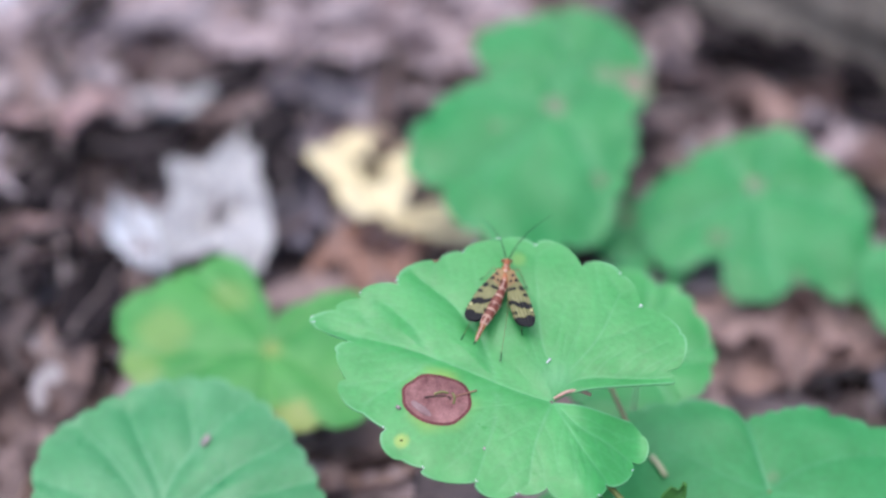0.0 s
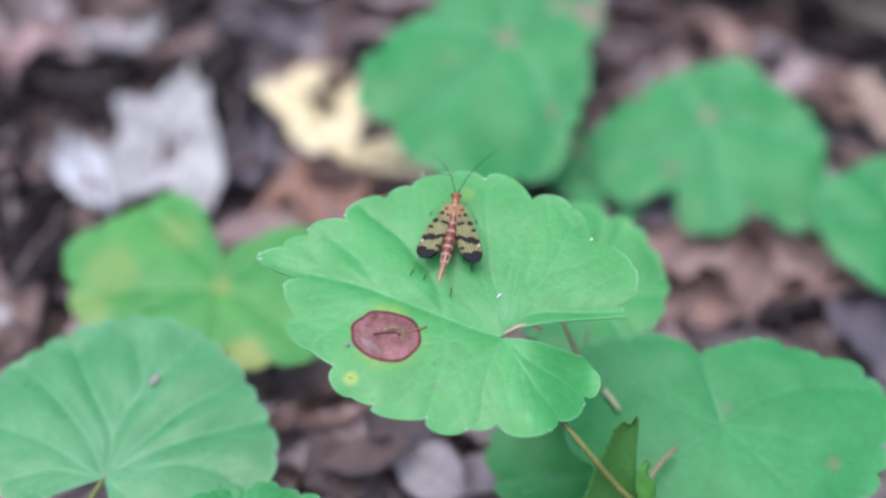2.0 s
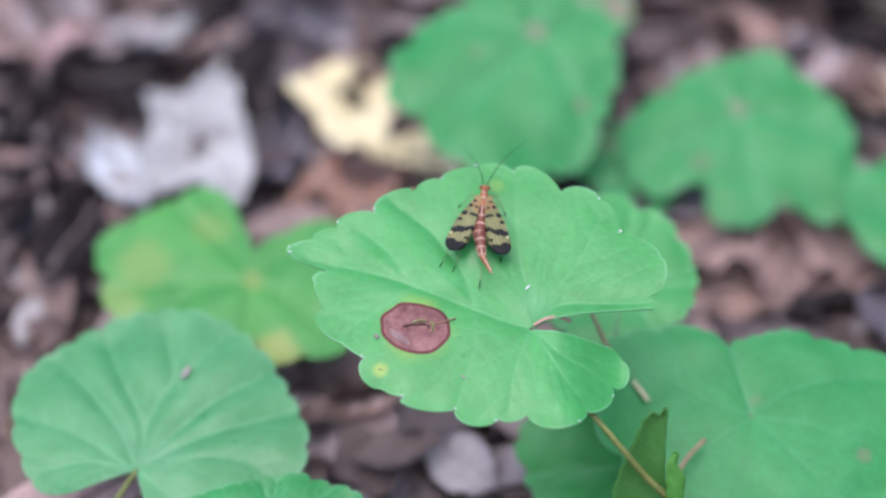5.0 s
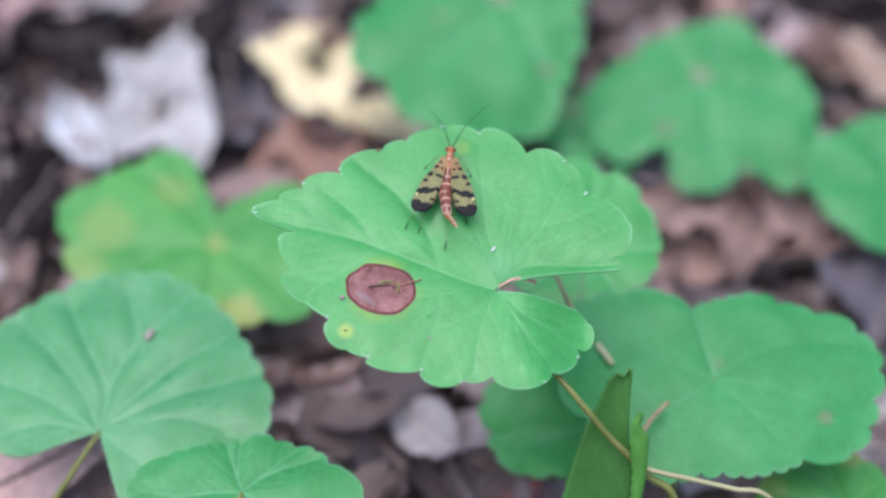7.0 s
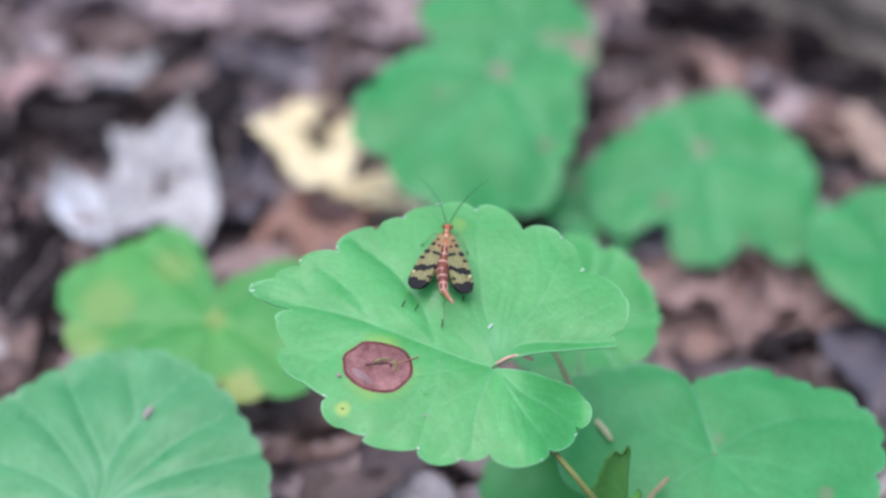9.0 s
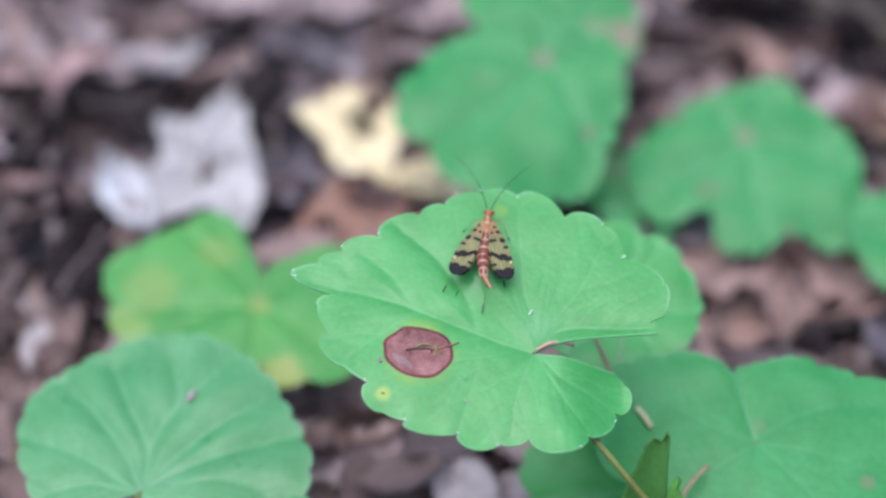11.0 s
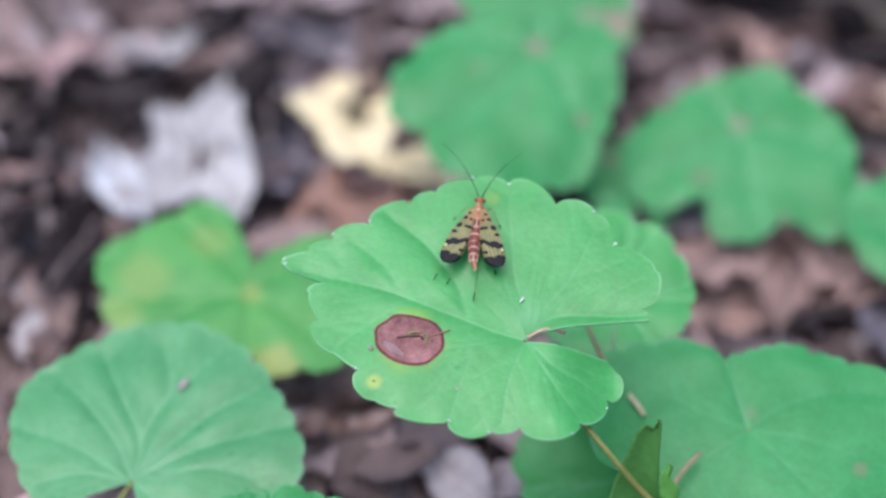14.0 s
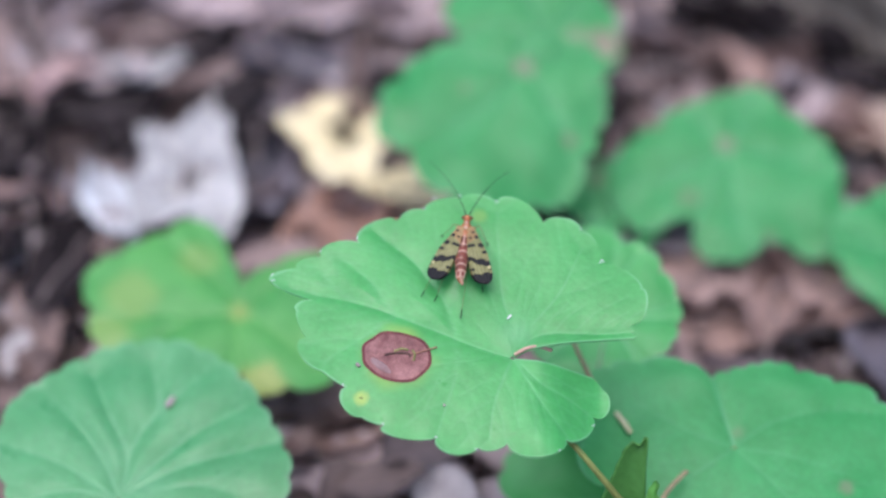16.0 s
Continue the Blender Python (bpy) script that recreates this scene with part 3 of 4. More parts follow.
for x, y, yaw, k in ((-0.0800, 0.2154, 20, 0), (-0.0624, 0.2270, -15, 1), (-0.0464, 0.2140, 30, 0), (-0.0285, 0.2240, 5, 0), (-0.0117, 0.2300, -25, 1), (-0.1060, 0.2230, 50, 1), (-0.0165, 0.2090, 15, 0)):
    dead_leaf("pale lilac withered dead leaf on the litter", LITTER[k], x, y, 0.0225, yaw, 0.040, 0.022, 0.12, 0.25, 0.15, 210 + round(y * 1000))

# the common litter: a few forms, many leaves
rng = random.Random(5)
forms = []
for k in range(12):
    blade, rib = dead_blade(rng.uniform(0.030, 0.07), rng.uniform(0.012, 0.034), rng.choice((0.04, 0.08, 0.25)), rng.uniform(0.1, 0.5), rng.uniform(-0.3, 0.3), 40 + k)
    rib = as_mesh("midrib", rib, TWIG)
    forms.append(([as_mesh("blade", blade.copy(), mat) for mat in LITTER], rib))
    blade.free()
names = ["pinkish brown", "lilac grey", "brown", "dark brown", "tan"]
for i in range(300):
    x, y = rng.uniform(-0.26, 0.20), rng.uniform(-0.03, 0.36)
    k = rng.choices(range(5), (5, 4, 5, 4, 2))[0]
    blades, rib = forms[rng.randrange(12)]
    lay(names[k] + " withered dead leaf in the woodland litter", blades[k], rib, pose(x, y, ground_height(x, y) + rng.uniform(-0.004, 0.007), rng.gauss(0, 14), rng.gauss(0, 14), rng.uniform(0, 360)))

# litter farther off, joined
def scatter(name, label, count, area, gap, size, seed, mat, base=0.0, fade=False):
    """Many small curved bits of dead leaf as one mesh; gap: a stretch left free."""
    verts, faces = [], []
    g = random.Random(seed)
    for i in range(count):
        x, y = (g.gauss(0.0, area[1] / 2), g.gauss(0.25, area[3] / 2)) if fade else (g.uniform(area[0], area[1]), g.uniform(area[2], area[3]))
        n, w = g.uniform(*size), g.uniform(*size) * 0.5
        m = pose(x, y, base + g.uniform(0.0, 0.011) + (ground_height(x, y) if max(abs(x), abs(y - 0.12)) < 0.6 else 0.0), g.gauss(0, 25), g.gauss(0, 25), g.uniform(0, 360))
        if gap and gap[0] < x < gap[1] and gap[2] < y < gap[3]:
            continue
        k = len(verts)
        for u in (-1, -0.3, 0.4, 1):
            for s in (-1, 0, 1):
                verts.append(m @ Vector((u * n * (1 - 0.2 * abs(s)), s * w * (1.05 - 0.6 * u * u), 0.3 * w * s * s + 0.1 * n * u * u)))
        faces += [(k + 3 * p + q, k + 3 * p + 3 + q, k + 3 * p + 4 + q, k + 3 * p + 1 + q) for p in range(3) for q in range(2)]
    me = bpy.data.meshes.new(name)
    me.from_pydata(verts, [], faces)
    me.materials.append(mat)
    return tagged(new(name, me), label, "leaf litter", kind="stuff")


scatter("leaf_litter", "brown carpet of dead leaves", 9000, (-1.6, 1.6, -1.3, 2.0), (-0.26, 0.20, -0.03, 0.36), (0.012, 0.035), 8, BITS, 0.0, True)
scatter("leaf_crumbs", "mixed brown and grey crumbled leaf bits", 5200, (-0.24, 0.20, -0.02, 0.34), None, (0.004, 0.013), 9, BITS)


def twig(label, a, b, r, bend, seed, mat=TWIG):
    g = random.Random(seed)
    a, b = Vector(a), Vector(b)
    pts = [a.lerp(b, k / 5) + Vector((g.uniform(-1, 1), g.uniform(-1, 1), g.uniform(0, 1))) * bend * (0 < k < 5) for k in range(6)]
    pts = curve_points(pts, 4)
    bm = tube(bmesh.new(), pts, [r * (1 - 0.5 * i / len(pts)) * (1 + 0.12 * math.sin(i * 2.3 + seed)) for i in range(len(pts))], 8)
    return tagged(link("twig", bm, mat), label, "twig", "twigs in the litter")


dead_leaf("broad brown dead leaf in the damp litter", LITTER[3], -0.122, 0.118, 0.019, 30, 0.028, 0.018, 0.25, 0.3, 0.15, 110)
scatter("leaf_fragments", "torn pinkish and grey dead leaf fragments", 620, (-0.19, 0.045, 0.0, 0.33), (-0.135, -0.012, 0.105, 0.172), (0.006, 0.017), 12, BITS, 0.012)
scatter("pale_leaf_fragments", "pale pinkish dead leaf fragments on the litter", 170, (-0.20, 0.03, 0.205, 0.33), None, (0.009, 0.022), 13, LITTER[0], 0.014)
twig("thin pale bare twig across the litter", (-0.0743, 0.1655, 0.021), (-0.0496, 0.1635, 0.021), 0.0012, 0.0008, 1, LITTER[1])
for i in range(64):
    x, y, a = rng.uniform(-0.175, -0.112), rng.uniform(0.09, 0.24), rng.gauss(1.7, 0.6)
    n = rng.uniform(0.008, 0.022)
    z = ground_height(x, y) + 0.022
    twig("thin pinkish dead leaf stalk in the litter", (x - n * math.cos(a), y - n * math.sin(a), z - 0.004), (x + n * math.cos(a), y + n * math.sin(a), z + rng.uniform(-0.002, 0.006)), rng.uniform(0.0006, 0.0016), 0.003, i + 60, rng.choice((LITTER[0], LITTER[1], TWIG)))
for i in range(46):
    x, y, a = rng.uniform(-0.22, 0.16), rng.uniform(0.0, 0.32), rng.uniform(0, math.pi)
    n = rng.uniform(0.02, 0.055)
    z = ground_height(x, y) + 0.010
    twig("thin brown twig lying in the litter", (x - n * math.cos(a), y - n * math.sin(a), z + rng.uniform(-0.004, 0.008)), (x + n * math.cos(a), y + n * math.sin(a), z + rng.uniform(-0.004, 0.008)), rng.uniform(0.0007, 0.0019), 0.004, i + 3)

# fallen log with ridged bark
bm = bmesh.new()
way = Vector((0.73, -0.68, 0.0))
across = Vector((0.68, 0.73, 0.0))
foot = Vector((0.0436, 0.243, 0.0)) + across * 0.046
rows = []
for i in range(90):
    c = foot + way * (-0.55 + i * 0.0125) + Vector((0, 0, 0.024))
    ring = []
    for k in range(72):
        a = k * math.tau / 72
        p = Vector((i * 0.05, math.cos(a) * 2, math.sin(a) * 2))
        ridge = abs(noise.noise(Vector((p.x * 0.7, p.y * 4, p.z * 4)))) * 0.012
        r = 0.047 + 0.004 * noise.noise(p) - ridge + 0.002 * noise.noise(p * 6)
        ring.append(bm.verts.new(c + r * (math.cos(a) * across + math.sin(a) * Vector((0, 0, 1)))))
    rows.append(ring)
for p, q in zip(rows, rows[1:]):
    for k in range(72):
        bm.faces.new((p[k], p[(k + 1) % 72], q[(k + 1) % 72], q[k]))
bm.faces.new(rows[0])
bm.faces.new(rows[-1][::-1])
bmesh.ops.recalc_face_normals(bm, faces=bm.faces)
tagged(link("log", bm, BARK), "weathered grey fallen log with furrowed bark", "log")

# ---- the herb's leaves ----
MAIN = Blade([(7.7, 20.8, 0.03, 0.5), (14.3, 20.3, 0.10, 0.2), (29.3, 25.6, 0.045, 0.5), (48.5, 23.6, 0.06, 0.6), (63.2, 27.0, 0.07, 0.45), (77.7, 26.7, 0.075, 0.6),
              (94.8, 30.6, 0.04, 0.5), (105.9, 32.3, 0.03, 0.6), (118.3, 32.8, 0.025, 0.5), (125.9, 33.6, 0.055, 0.6), (140.8, 34.7, 0.05, 0.55), (150.1, 38.3, 0.026, 0.6),
              (155.8, 41.0, 0.02, 0.6), (161.2, 44.3, 0.002, 0.5), (162.3, 42.6, 0.0, 0.5), (162.8, 36.4, 0.03, 0.5), (167.0, 37.9, 0.012, 0.4), (174.3, 35.2, 0.065, 0.45), (185.0, 32.2, 0.004, 0.5),
              (191.7, 28.6, 0.065, 0.5), (204.1, 27.4, 0.01, 0.5), (210.3, 24.8, 0.06, 0.3), (229.0, 19.5, 0.10, 0.5), (250.9, 17.2, 0.045, 0.5), (266.3, 15.6, 0.15, 0.5),
              (301.5, 16.8, 0.09, 0.5), (327.0, 16.0, 0.12, 0.4), (347.0, 15.8, 0.0, 0.5), (355.0, 13.6)],
             [[(0, 0), (-5.7, 1.9), (-13.3, 5.2), (-19.9, 7.9), (-26.9, 10.4), (-38, 13.0)], [(-9.5, 4.0), (-11.3, 10.1), (-14.2, 14.5), (-17.5, 18.9), (-24.5, 24.7)],
              [(-19.9, 7.9), (-22, 10.4), (-24, 14), (-29.6, 19)], [(-27.5, 10.6), (-31.0, 13.5), (-33.2, 17.0)],
              [(0, 0), (0.4, 5), (-1.8, 12), (-2.6, 28)], [(0, 0), (3.1, 3.7), (6.9, 4.8), (14.1, 4.4), (20, 4.6)], [(0.4, 3), (7.9, 11.9), (12.1, 21)], [(-9.5, 4.0), (-9.5, -3), (-12.5, -14)],
              [(0, 0), (-3, -8), (-4, -15)], [(0.4, -0.6), (4.1, -7.2), (9, -14)], [(0.6, -0.4), (4.5, -4.5), (9.5, -6.6), (15, -10)], [(-19.9, 7.9), (-26, 3), (-31.5, -1)]],
             (1.0, 1.0, 0.9, 0.6, 0.35, 0.9, 0.3, 0.25, 0.25, 0.35, 0.5, 0.3),
             tooth=0.05, pleat=0.0009, groove=0.0028, sag=0.005, sheen_spots=[(0.8, 4.5, 3.2, 0.3), (-9.0, 17.0, 5.0, 0.12)], cup=0.0012, droop=0.004, lift=0.0006, flare=(32, -6), seed=1, ruffle=0.0008, pale=0.2, edge=0.6,
             stains=[(-19.5, -0.25, 7.4, 0.6), (-25.2, -7.9, 1.7, 0.8), (-5.6, 27.5, 1.8, 0.35)])
MAIN_AT = (0.0, 0.0005, 0.0846)
main_leaf = plant_leaf("bright green scalloped leaf with a maroon dead spot", MAIN_AT, 20, 0, MAIN, GREEN,
                       [(0.0, 0.0003, 0.0840), (0.0045, -0.0055, 0.0790), (0.0110, -0.0122, 0.0755), (0.0150, -0.0151, 0.0718), (0.0190, -0.0163, 0.0666), (0.0227, -0.0175, 0.0629), (0.0262, -0.0182, 0.0587), (0.0308, -0.0196, 0.0545), (0.036, -0.022, 0.035), (0.040, -0.025, 0.0)],
                       rings=40, steps=420, thick=0.0003)


def fan(radii, start, end, count, seed):
    """Bent main veins that spread from the joint, each with a fork."""
    g = random.Random(seed)
    ribs = []
    for k in range(count):
        a = radians(start + (end - start) * (k + 0.5 + g.uniform(-0.12, 0.12)) / count)
        n = wave(radii, a / math.tau) * 0.93
        bow = g.uniform(-0.14, 0.14)
        line = [(n * u * math.cos(a + bow * math.sin(u * 2.6)), n * u * math.sin(a + bow * math.sin(u * 2.6))) for u in (0.02, 0.3, 0.62, 1.0)]
        ribs.append(line)
        fork = a + g.choice((-1, 1)) * g.uniform(0.16, 0.26)
        n = wave(radii, fork / math.tau) * 0.9
        ribs.append([line[1], (n * 0.66 * math.cos((a + 2 * fork) / 3), n * 0.66 * math.sin((a + 2 * fork) / 3)), (n * math.cos(fork), n * math.sin(fork))])
    return ribs


def herb_leaf(label, at, rx, radii, start, end, teeth, mat, pleat, stalk, seed, veins=5, ribs=None, rough=0.065, rim=None, **more):
    """A leaf from its radii (mm) at every 20 degrees, or with the notches of its rim given one by one."""
    b = Blade(rim or round_rim(radii, start, end, teeth, rough), ribs or fan(radii, start, end, veins, seed), pleat=pleat, seed=seed, **more)
    return plant_leaf(label, at, rx, 0, b, mat, [at, *stalk]), b


PLEATS = [[(0, 0), (-3.5, 7.5), (-10.9, 16.9), (-18, 24)], [(0.2, 1), (0.6, 8.7), (-3.4, 16.9), (-8.5, 27)], [(0.6, 8.7), (2.7, 14.5), (5.2, 20), (2.4, 30)], [(2.7, 14.5), (8.5, 22), (14, 29)],
          [(0.5, 1.5), (11.8, 13.4), (24, 22)], [(0.5, 0.8), (12.3, 7.5), (28, 13)], [(0.5, 0.5), (15.8, 3.0), (26, -1)], [(0.2, 0), (9.4, -7.1), (16, -12)], [(-0.5, 0.1), (-12, 7.5), (-24, 12)], [(-0.8, 0), (-9, 1.6), (-18, 0)]]
PLEATED_RIM = [(-70, 15), (-58, 19), (-44, 21), (-30, 22.5), (-17, 24), (-8.4, 25.3), (0, 29.6), (10, 31.2), (22, 31.2), (32, 31.4), (41, 31.8), (53, 33), (62, 34), (71, 34.6), (82, 34.6), (91, 33.8), (99, 33.6), (109, 32.2),
               (119, 31.4), (127, 31.6), (135, 31.6), (146, 29.6), (158, 25.8), (172, 21.6), (185, 19.2), (195, 17), (203, 11)]
pleated = herb_leaf("broad green pleated leaf with scalloped edge", (-0.0721, 0.0021, 0.047), 18, None, -70, 203, 26, GREEN_DULL, 0.0013,
                    [(-0.076, -0.004, 0.044), (-0.085, -0.010, 0.03), (-0.096, -0.014, 0.0)], 2, ribs=PLEATS, rim=PLEATED_RIM, force=(1, 1, 0.9, 0.5, 1, 0.9, 0.45, 0.6, 0.6, 0.4),
                    tooth=0.05, cup=-0.003, groove=0.004, pale=0.45, sheen_spots=[(5, 3, 4, 0.35), (9, -6, 4, 0.25), (-3, 8, 4, 0.2)])
herb_leaf("green scalloped leaf low among the others", (-0.0440, -0.0158, 0.0515), 15,
          [20, 17, 14, 12, 11, 10.4, 11, 12, 17, 19, 19, 18, 17, 15, 15, 18, 20, 21], -60, 280, 22, GREEN_BLUE, 0.0010, [(-0.045, -0.018, 0.046), (-0.05, -0.022, 0.0)], 3, tooth=0.06)
YELLOWING_RIM = [(90, 7), (101, 14), (105, 22), (115, 27.5), (130, 27.5), (141, 29), (151, 31), (160, 34.6), (170, 34.6), (180, 31), (195, 30.5), (208, 25), (228, 20), (250, 17), (277, 15.3), (284, 20.4), (303, 21.8),
                 (313, 25.8), (326, 26.6), (340, 25), (355, 24.6), (374, 25), (391, 24.6), (411, 20), (422, 14), (440, 9), (448, 6.5)]
herb_leaf("yellowing green leaf with brown blotches near the ground", (-0.058, 0.0644, 0.0377), 15,
          [27, 26, 22, 16, 9, 12, 27, 32, 36, 35, 30, 19, 16, 15, 18, 24, 26, 27], 90, 448, 22, GREEN_YELLOW, 0.0012, [(-0.058, 0.062, 0.03), (-0.05, 0.06, 0.0)], 4, rim=YELLOWING_RIM, tooth=0.05,
          stains=[(0, 0, 3.0, 0.6), (6, -19, 8, 0.7), (-24, 4, 8, 0.3), (-10, 14, 6, 0.3), (-28, -6, 7, 0.35)])
herb_leaf("large soft green leaf with a small brown blemish", (0.0048, 0.1324, 0.0564), 25,
          [19, 16, 13, 11, 10, 11, 12, 15, 19, 30, 38, 36, 36, 39, 37, 30, 24, 21], 60, 420, 24, GREEN_BLUE, 0.0012, [(0.006, 0.132, 0.045), (0.02, 0.13, 0.0)], 5, tooth=0.08, rough=0.075, ruffle=0.0035, stains=[(0, 0, 3.4, 0.9), (10.7, -19.6, 2.4, 0.6), (-14, -6, 1.6, 0.4)])
herb_leaf("green leaf with a yellowed worn edge", (0.0099, 0.1555, 0.0531), 25,
          [19, 19, 18, 17, 16, 15, 15, 21, 24, 21, 20, 19, 18, 16, 16, 18, 21, 21], -70, 285, 20, GREEN_BLUE, 0.0012, [(0.011, 0.154, 0.04), (0.02, 0.15, 0.0)], 6, tooth=0.08, rough=0.075, ruffle=0.003, stains=[(16, -5, 6, 0.95), (9, -4, 5, 0.6), (-5, -11, 3.4, 1.0)])
MUTED_RIM = [(-112, 25), (-106, 29), (-94, 30), (-82, 29), (-73.4, 26), (-64, 27.7), (-59.7, 34), (-53.6, 35.6), (-38, 32.5), (-22.7, 28.2), (-3.3, 25), (13.5, 21.4), (38, 18.4), (61.5, 19.6), (80, 16), (97.5, 14.8),
             (115, 14.6), (133, 15.4), (156, 17.8), (172, 22), (190, 27), (206, 31), (218, 31), (231, 29), (236, 24), (243.5, 21.4), (248, 23)]
herb_leaf("muted green lobed leaf with a pinkish blemish", (0.0542, 0.1243, 0.0384), 22,
          [24, 21, 20, 22, 18, 16, 18, 19, 22, 29, 32, 31, 26, 27, 29, 28, 31, 29], -112, 248, 22, GREEN_BLUE, 0.0009, [(0.055, 0.128, 0.02), (0.052, 0.122, 0.0)], 7, rim=MUTED_RIM, tooth=0.05, droop=0.003, ruffle=0.003,
          stains=[(0, 1, 3.0, 0.8), (-17, 8, 3.2, 0.6), (-10, -14, 4, 0.35), (9, -24, 2, 0.4)])
herb_leaf("green leaf close to the ground", (0.0955, 0.0945, 0.0306), 20,
          [21, 21, 22, 21, 19, 18, 17, 18, 19, 20, 19, 18, 17, 18, 18, 19, 19, 20], -70, 285, 20, GREEN_BLUE, 0.0018, [(0.094, 0.104, 0.012), (0.095, 0.10, 0.0)], 8, tooth=0.04)
herb_leaf("tiny fresh green seedling leaf in the litter", (0.0779, 0.0997, 0.0260), 15,
          [3, 3, 3.2, 3.4, 3.6, 3.4, 3.2, 3, 3, 2.8, 2.6, 2.6, 2.4, 2.4, 2.4, 2.6, 2.8, 3], -70, 250, 8, GREEN_YELLOW, 0.0005, [(0.0779, 0.0985, 0.015), (0.078, 0.098, 0.0)], 15, veins=3)
herb_leaf("small dull green leaf under other leaves", (0.0290, 0.1150, 0.0300), 20,
          [13, 13, 14, 14, 13, 12, 12, 13, 14, 14, 13, 12, 12, 13, 14, 14, 13, 13], -75, 265, 16, GREEN_BLUE, 0.0008, [(0.029, 0.113, 0.02), (0.031, 0.111, 0.0)], 14, tooth=0.10, rough=0.12, stains=[(-6, 6, 3, 0.5)])
ARCS = [[(0.0, -0.0), (-1.1, 5.8), (-2.1, 12.7)], [(0.0, 0.2), (8.4, 5.6), (19.2, 8.2), (29.7, 7.6)], [(-0.3, -0.3), (-8.6, 3.4), (-17.8, 9.3)], [(-0.4, -0.6), (-8.2, -5.8), (-15.7, -10.3)], [(0.3, -0.6), (7.1, -8.0), (12.5, -14.6)], [(0.3, -0.3), (11.8, -2.3), (23.7, -6.8)]]
JOINED_RIM = [(102, 14.4), (113, 19.2), (131.5, 24), (142, 28), (160, 30.5), (178, 28), (198, 25), (218, 23), (236, 23.6), (248, 21.4), (258, 19), (270, 18.2), (280, 19), (288, 19.6), (297, 20), (305, 21), (313, 21.4), (330, 27.6), (342, 29),
              (353, 29.4), (364.3, 31), (372.7, 31.6), (380.7, 29.5), (390.4, 27.6), (395, 24.3), (402.8, 22.9), (410.6, 20.6), (421.8, 20), (431, 18.4), (439.8, 16.8), (450, 15.6), (462, 14.4)]
joined = herb_leaf("large green scalloped leaf with a pale vein joint", (0.0412, 0.0092, 0.0543), 18, None, 102, 462, 26, GREEN_BLUE, 0.0007, [(0.040, 0.008, 0.048), (0.034, 0.004, 0.02), (0.03, 0.0, 0.0)], 9,
                   ribs=ARCS, rim=JOINED_RIM, force=(0.9, 0.9, 0.25, 0.25, 0.25, 0.25), tooth=0.07, cup=-0.002, pale=0.16, stains=[(19.8, -7.8, 2.0, 0.5), (1.0, 3.0, 1.6, 0.25)])
herb_leaf("dull green leaf shaded beneath a larger leaf", (0.0208, 0.0164, 0.0322), 15,
          [14, 14, 15, 15, 15, 17, 18, 20, 22, 21, 19, 16, 12, 11, 12, 12, 12, 13], -70, 285, 20, GREEN, 0.0012, [(0.022, 0.014, 0.02), (0.024, 0.01, 0.0)], 10, tooth=0.09, rough=0.09, pale=0.5)
herb_leaf("green leaf with a browning edge", (0.067, -0.0037, 0.0327), 15,
          [12, 11, 11, 11, 11, 12, 13, 15, 16, 16, 16, 15, 14, 13, 12, 11, 12, 12], -70, 285, 16, GREEN_YELLOW, 0.0012, [(0.068, -0.006, 0.02), (0.07, -0.01, 0.0)], 11, tooth=0.06, stains=[(-9, 12, 5, 0.6), (2, 11, 4, 0.5), (-14, 4, 4, 0.4)])
herb_leaf("fresh green scalloped leaf below a larger leaf", (0.0196, 0.0401, 0.0586), 20,
          [14, 15, 14, 17, 18.5, 20.5, 19, 17, 17, 17, 17, 17, 16, 14, 13, 12.5, 12.5, 13], -100, 258, 20, GREEN, 0.0012, [(0.02, 0.036, 0.05), (0.026, 0.03, 0.0)], 12, tooth=0.07)

# a folded young leaf that stands on edge, its outer half a darker green
fold = new("folded_leaf")
fold.matrix_world = pose(0.0205, -0.0250, 0.0425, 65.7, 0, 0)
tagged(fold, "dark green toothed leaf folded and standing on edge", "leaf", "living leaves of the herb")


def along(line, count):
    """Points at even steps along a bent line."""
    pts = [Vector(p) for p in line]
    marks = [0.0]
    for p, q in zip(pts, pts[1:]):
        marks.append(marks[-1] + (q - p).length)
    out = []
    for k in range(count):
        d = marks[-1] * k / (count - 1)
        i = next(n for n in range(len(pts) - 1) if d <= marks[n + 1] + 1e-9)
        out.append(pts[i].lerp(pts[i + 1], (d - marks[i]) / (marks[i + 1] - marks[i])))
    return out


def half_blade(left, right, off, hollow, mat, label):
    """One half of the folded leaf between its two edges (mm, from the tip down), hollow by some mm."""
    bm = bmesh.new()
    bm.verts.layers.float.new("vein"), bm.verts.layers.float.new("stain")
    rows = []
    for i, (p, q) in enumerate(zip(along(left, 61), along(right, 61))):
        row = []
        for k in range(13):
            u = k / 12
            v = p.lerp(q, u)
            saw = 0.35 * ((i / 60 * 14) % 1) * (1 - u) ** 4
            rib = 0.18 * abs(math.sin((v.y * 0.5 + v.x * 0.9))) * math.sin(math.pi * u)
            row.append(bm.verts.new(((v.x - saw) / 1000, v.y / 1000, (off - hollow * math.sin(math.pi * u) + rib) / 1000)))
        rows.append(row)
    for p, q in zip(rows, rows[1:]):
        for k in range(12):
            bm.faces.new((p[k], q[k], q[k + 1], p[k + 1]))
    ob = part("half_blade", bm, mat, fold, label)
    ob.modifiers.new("thickness", "SOLIDIFY").thickness = 0.0003


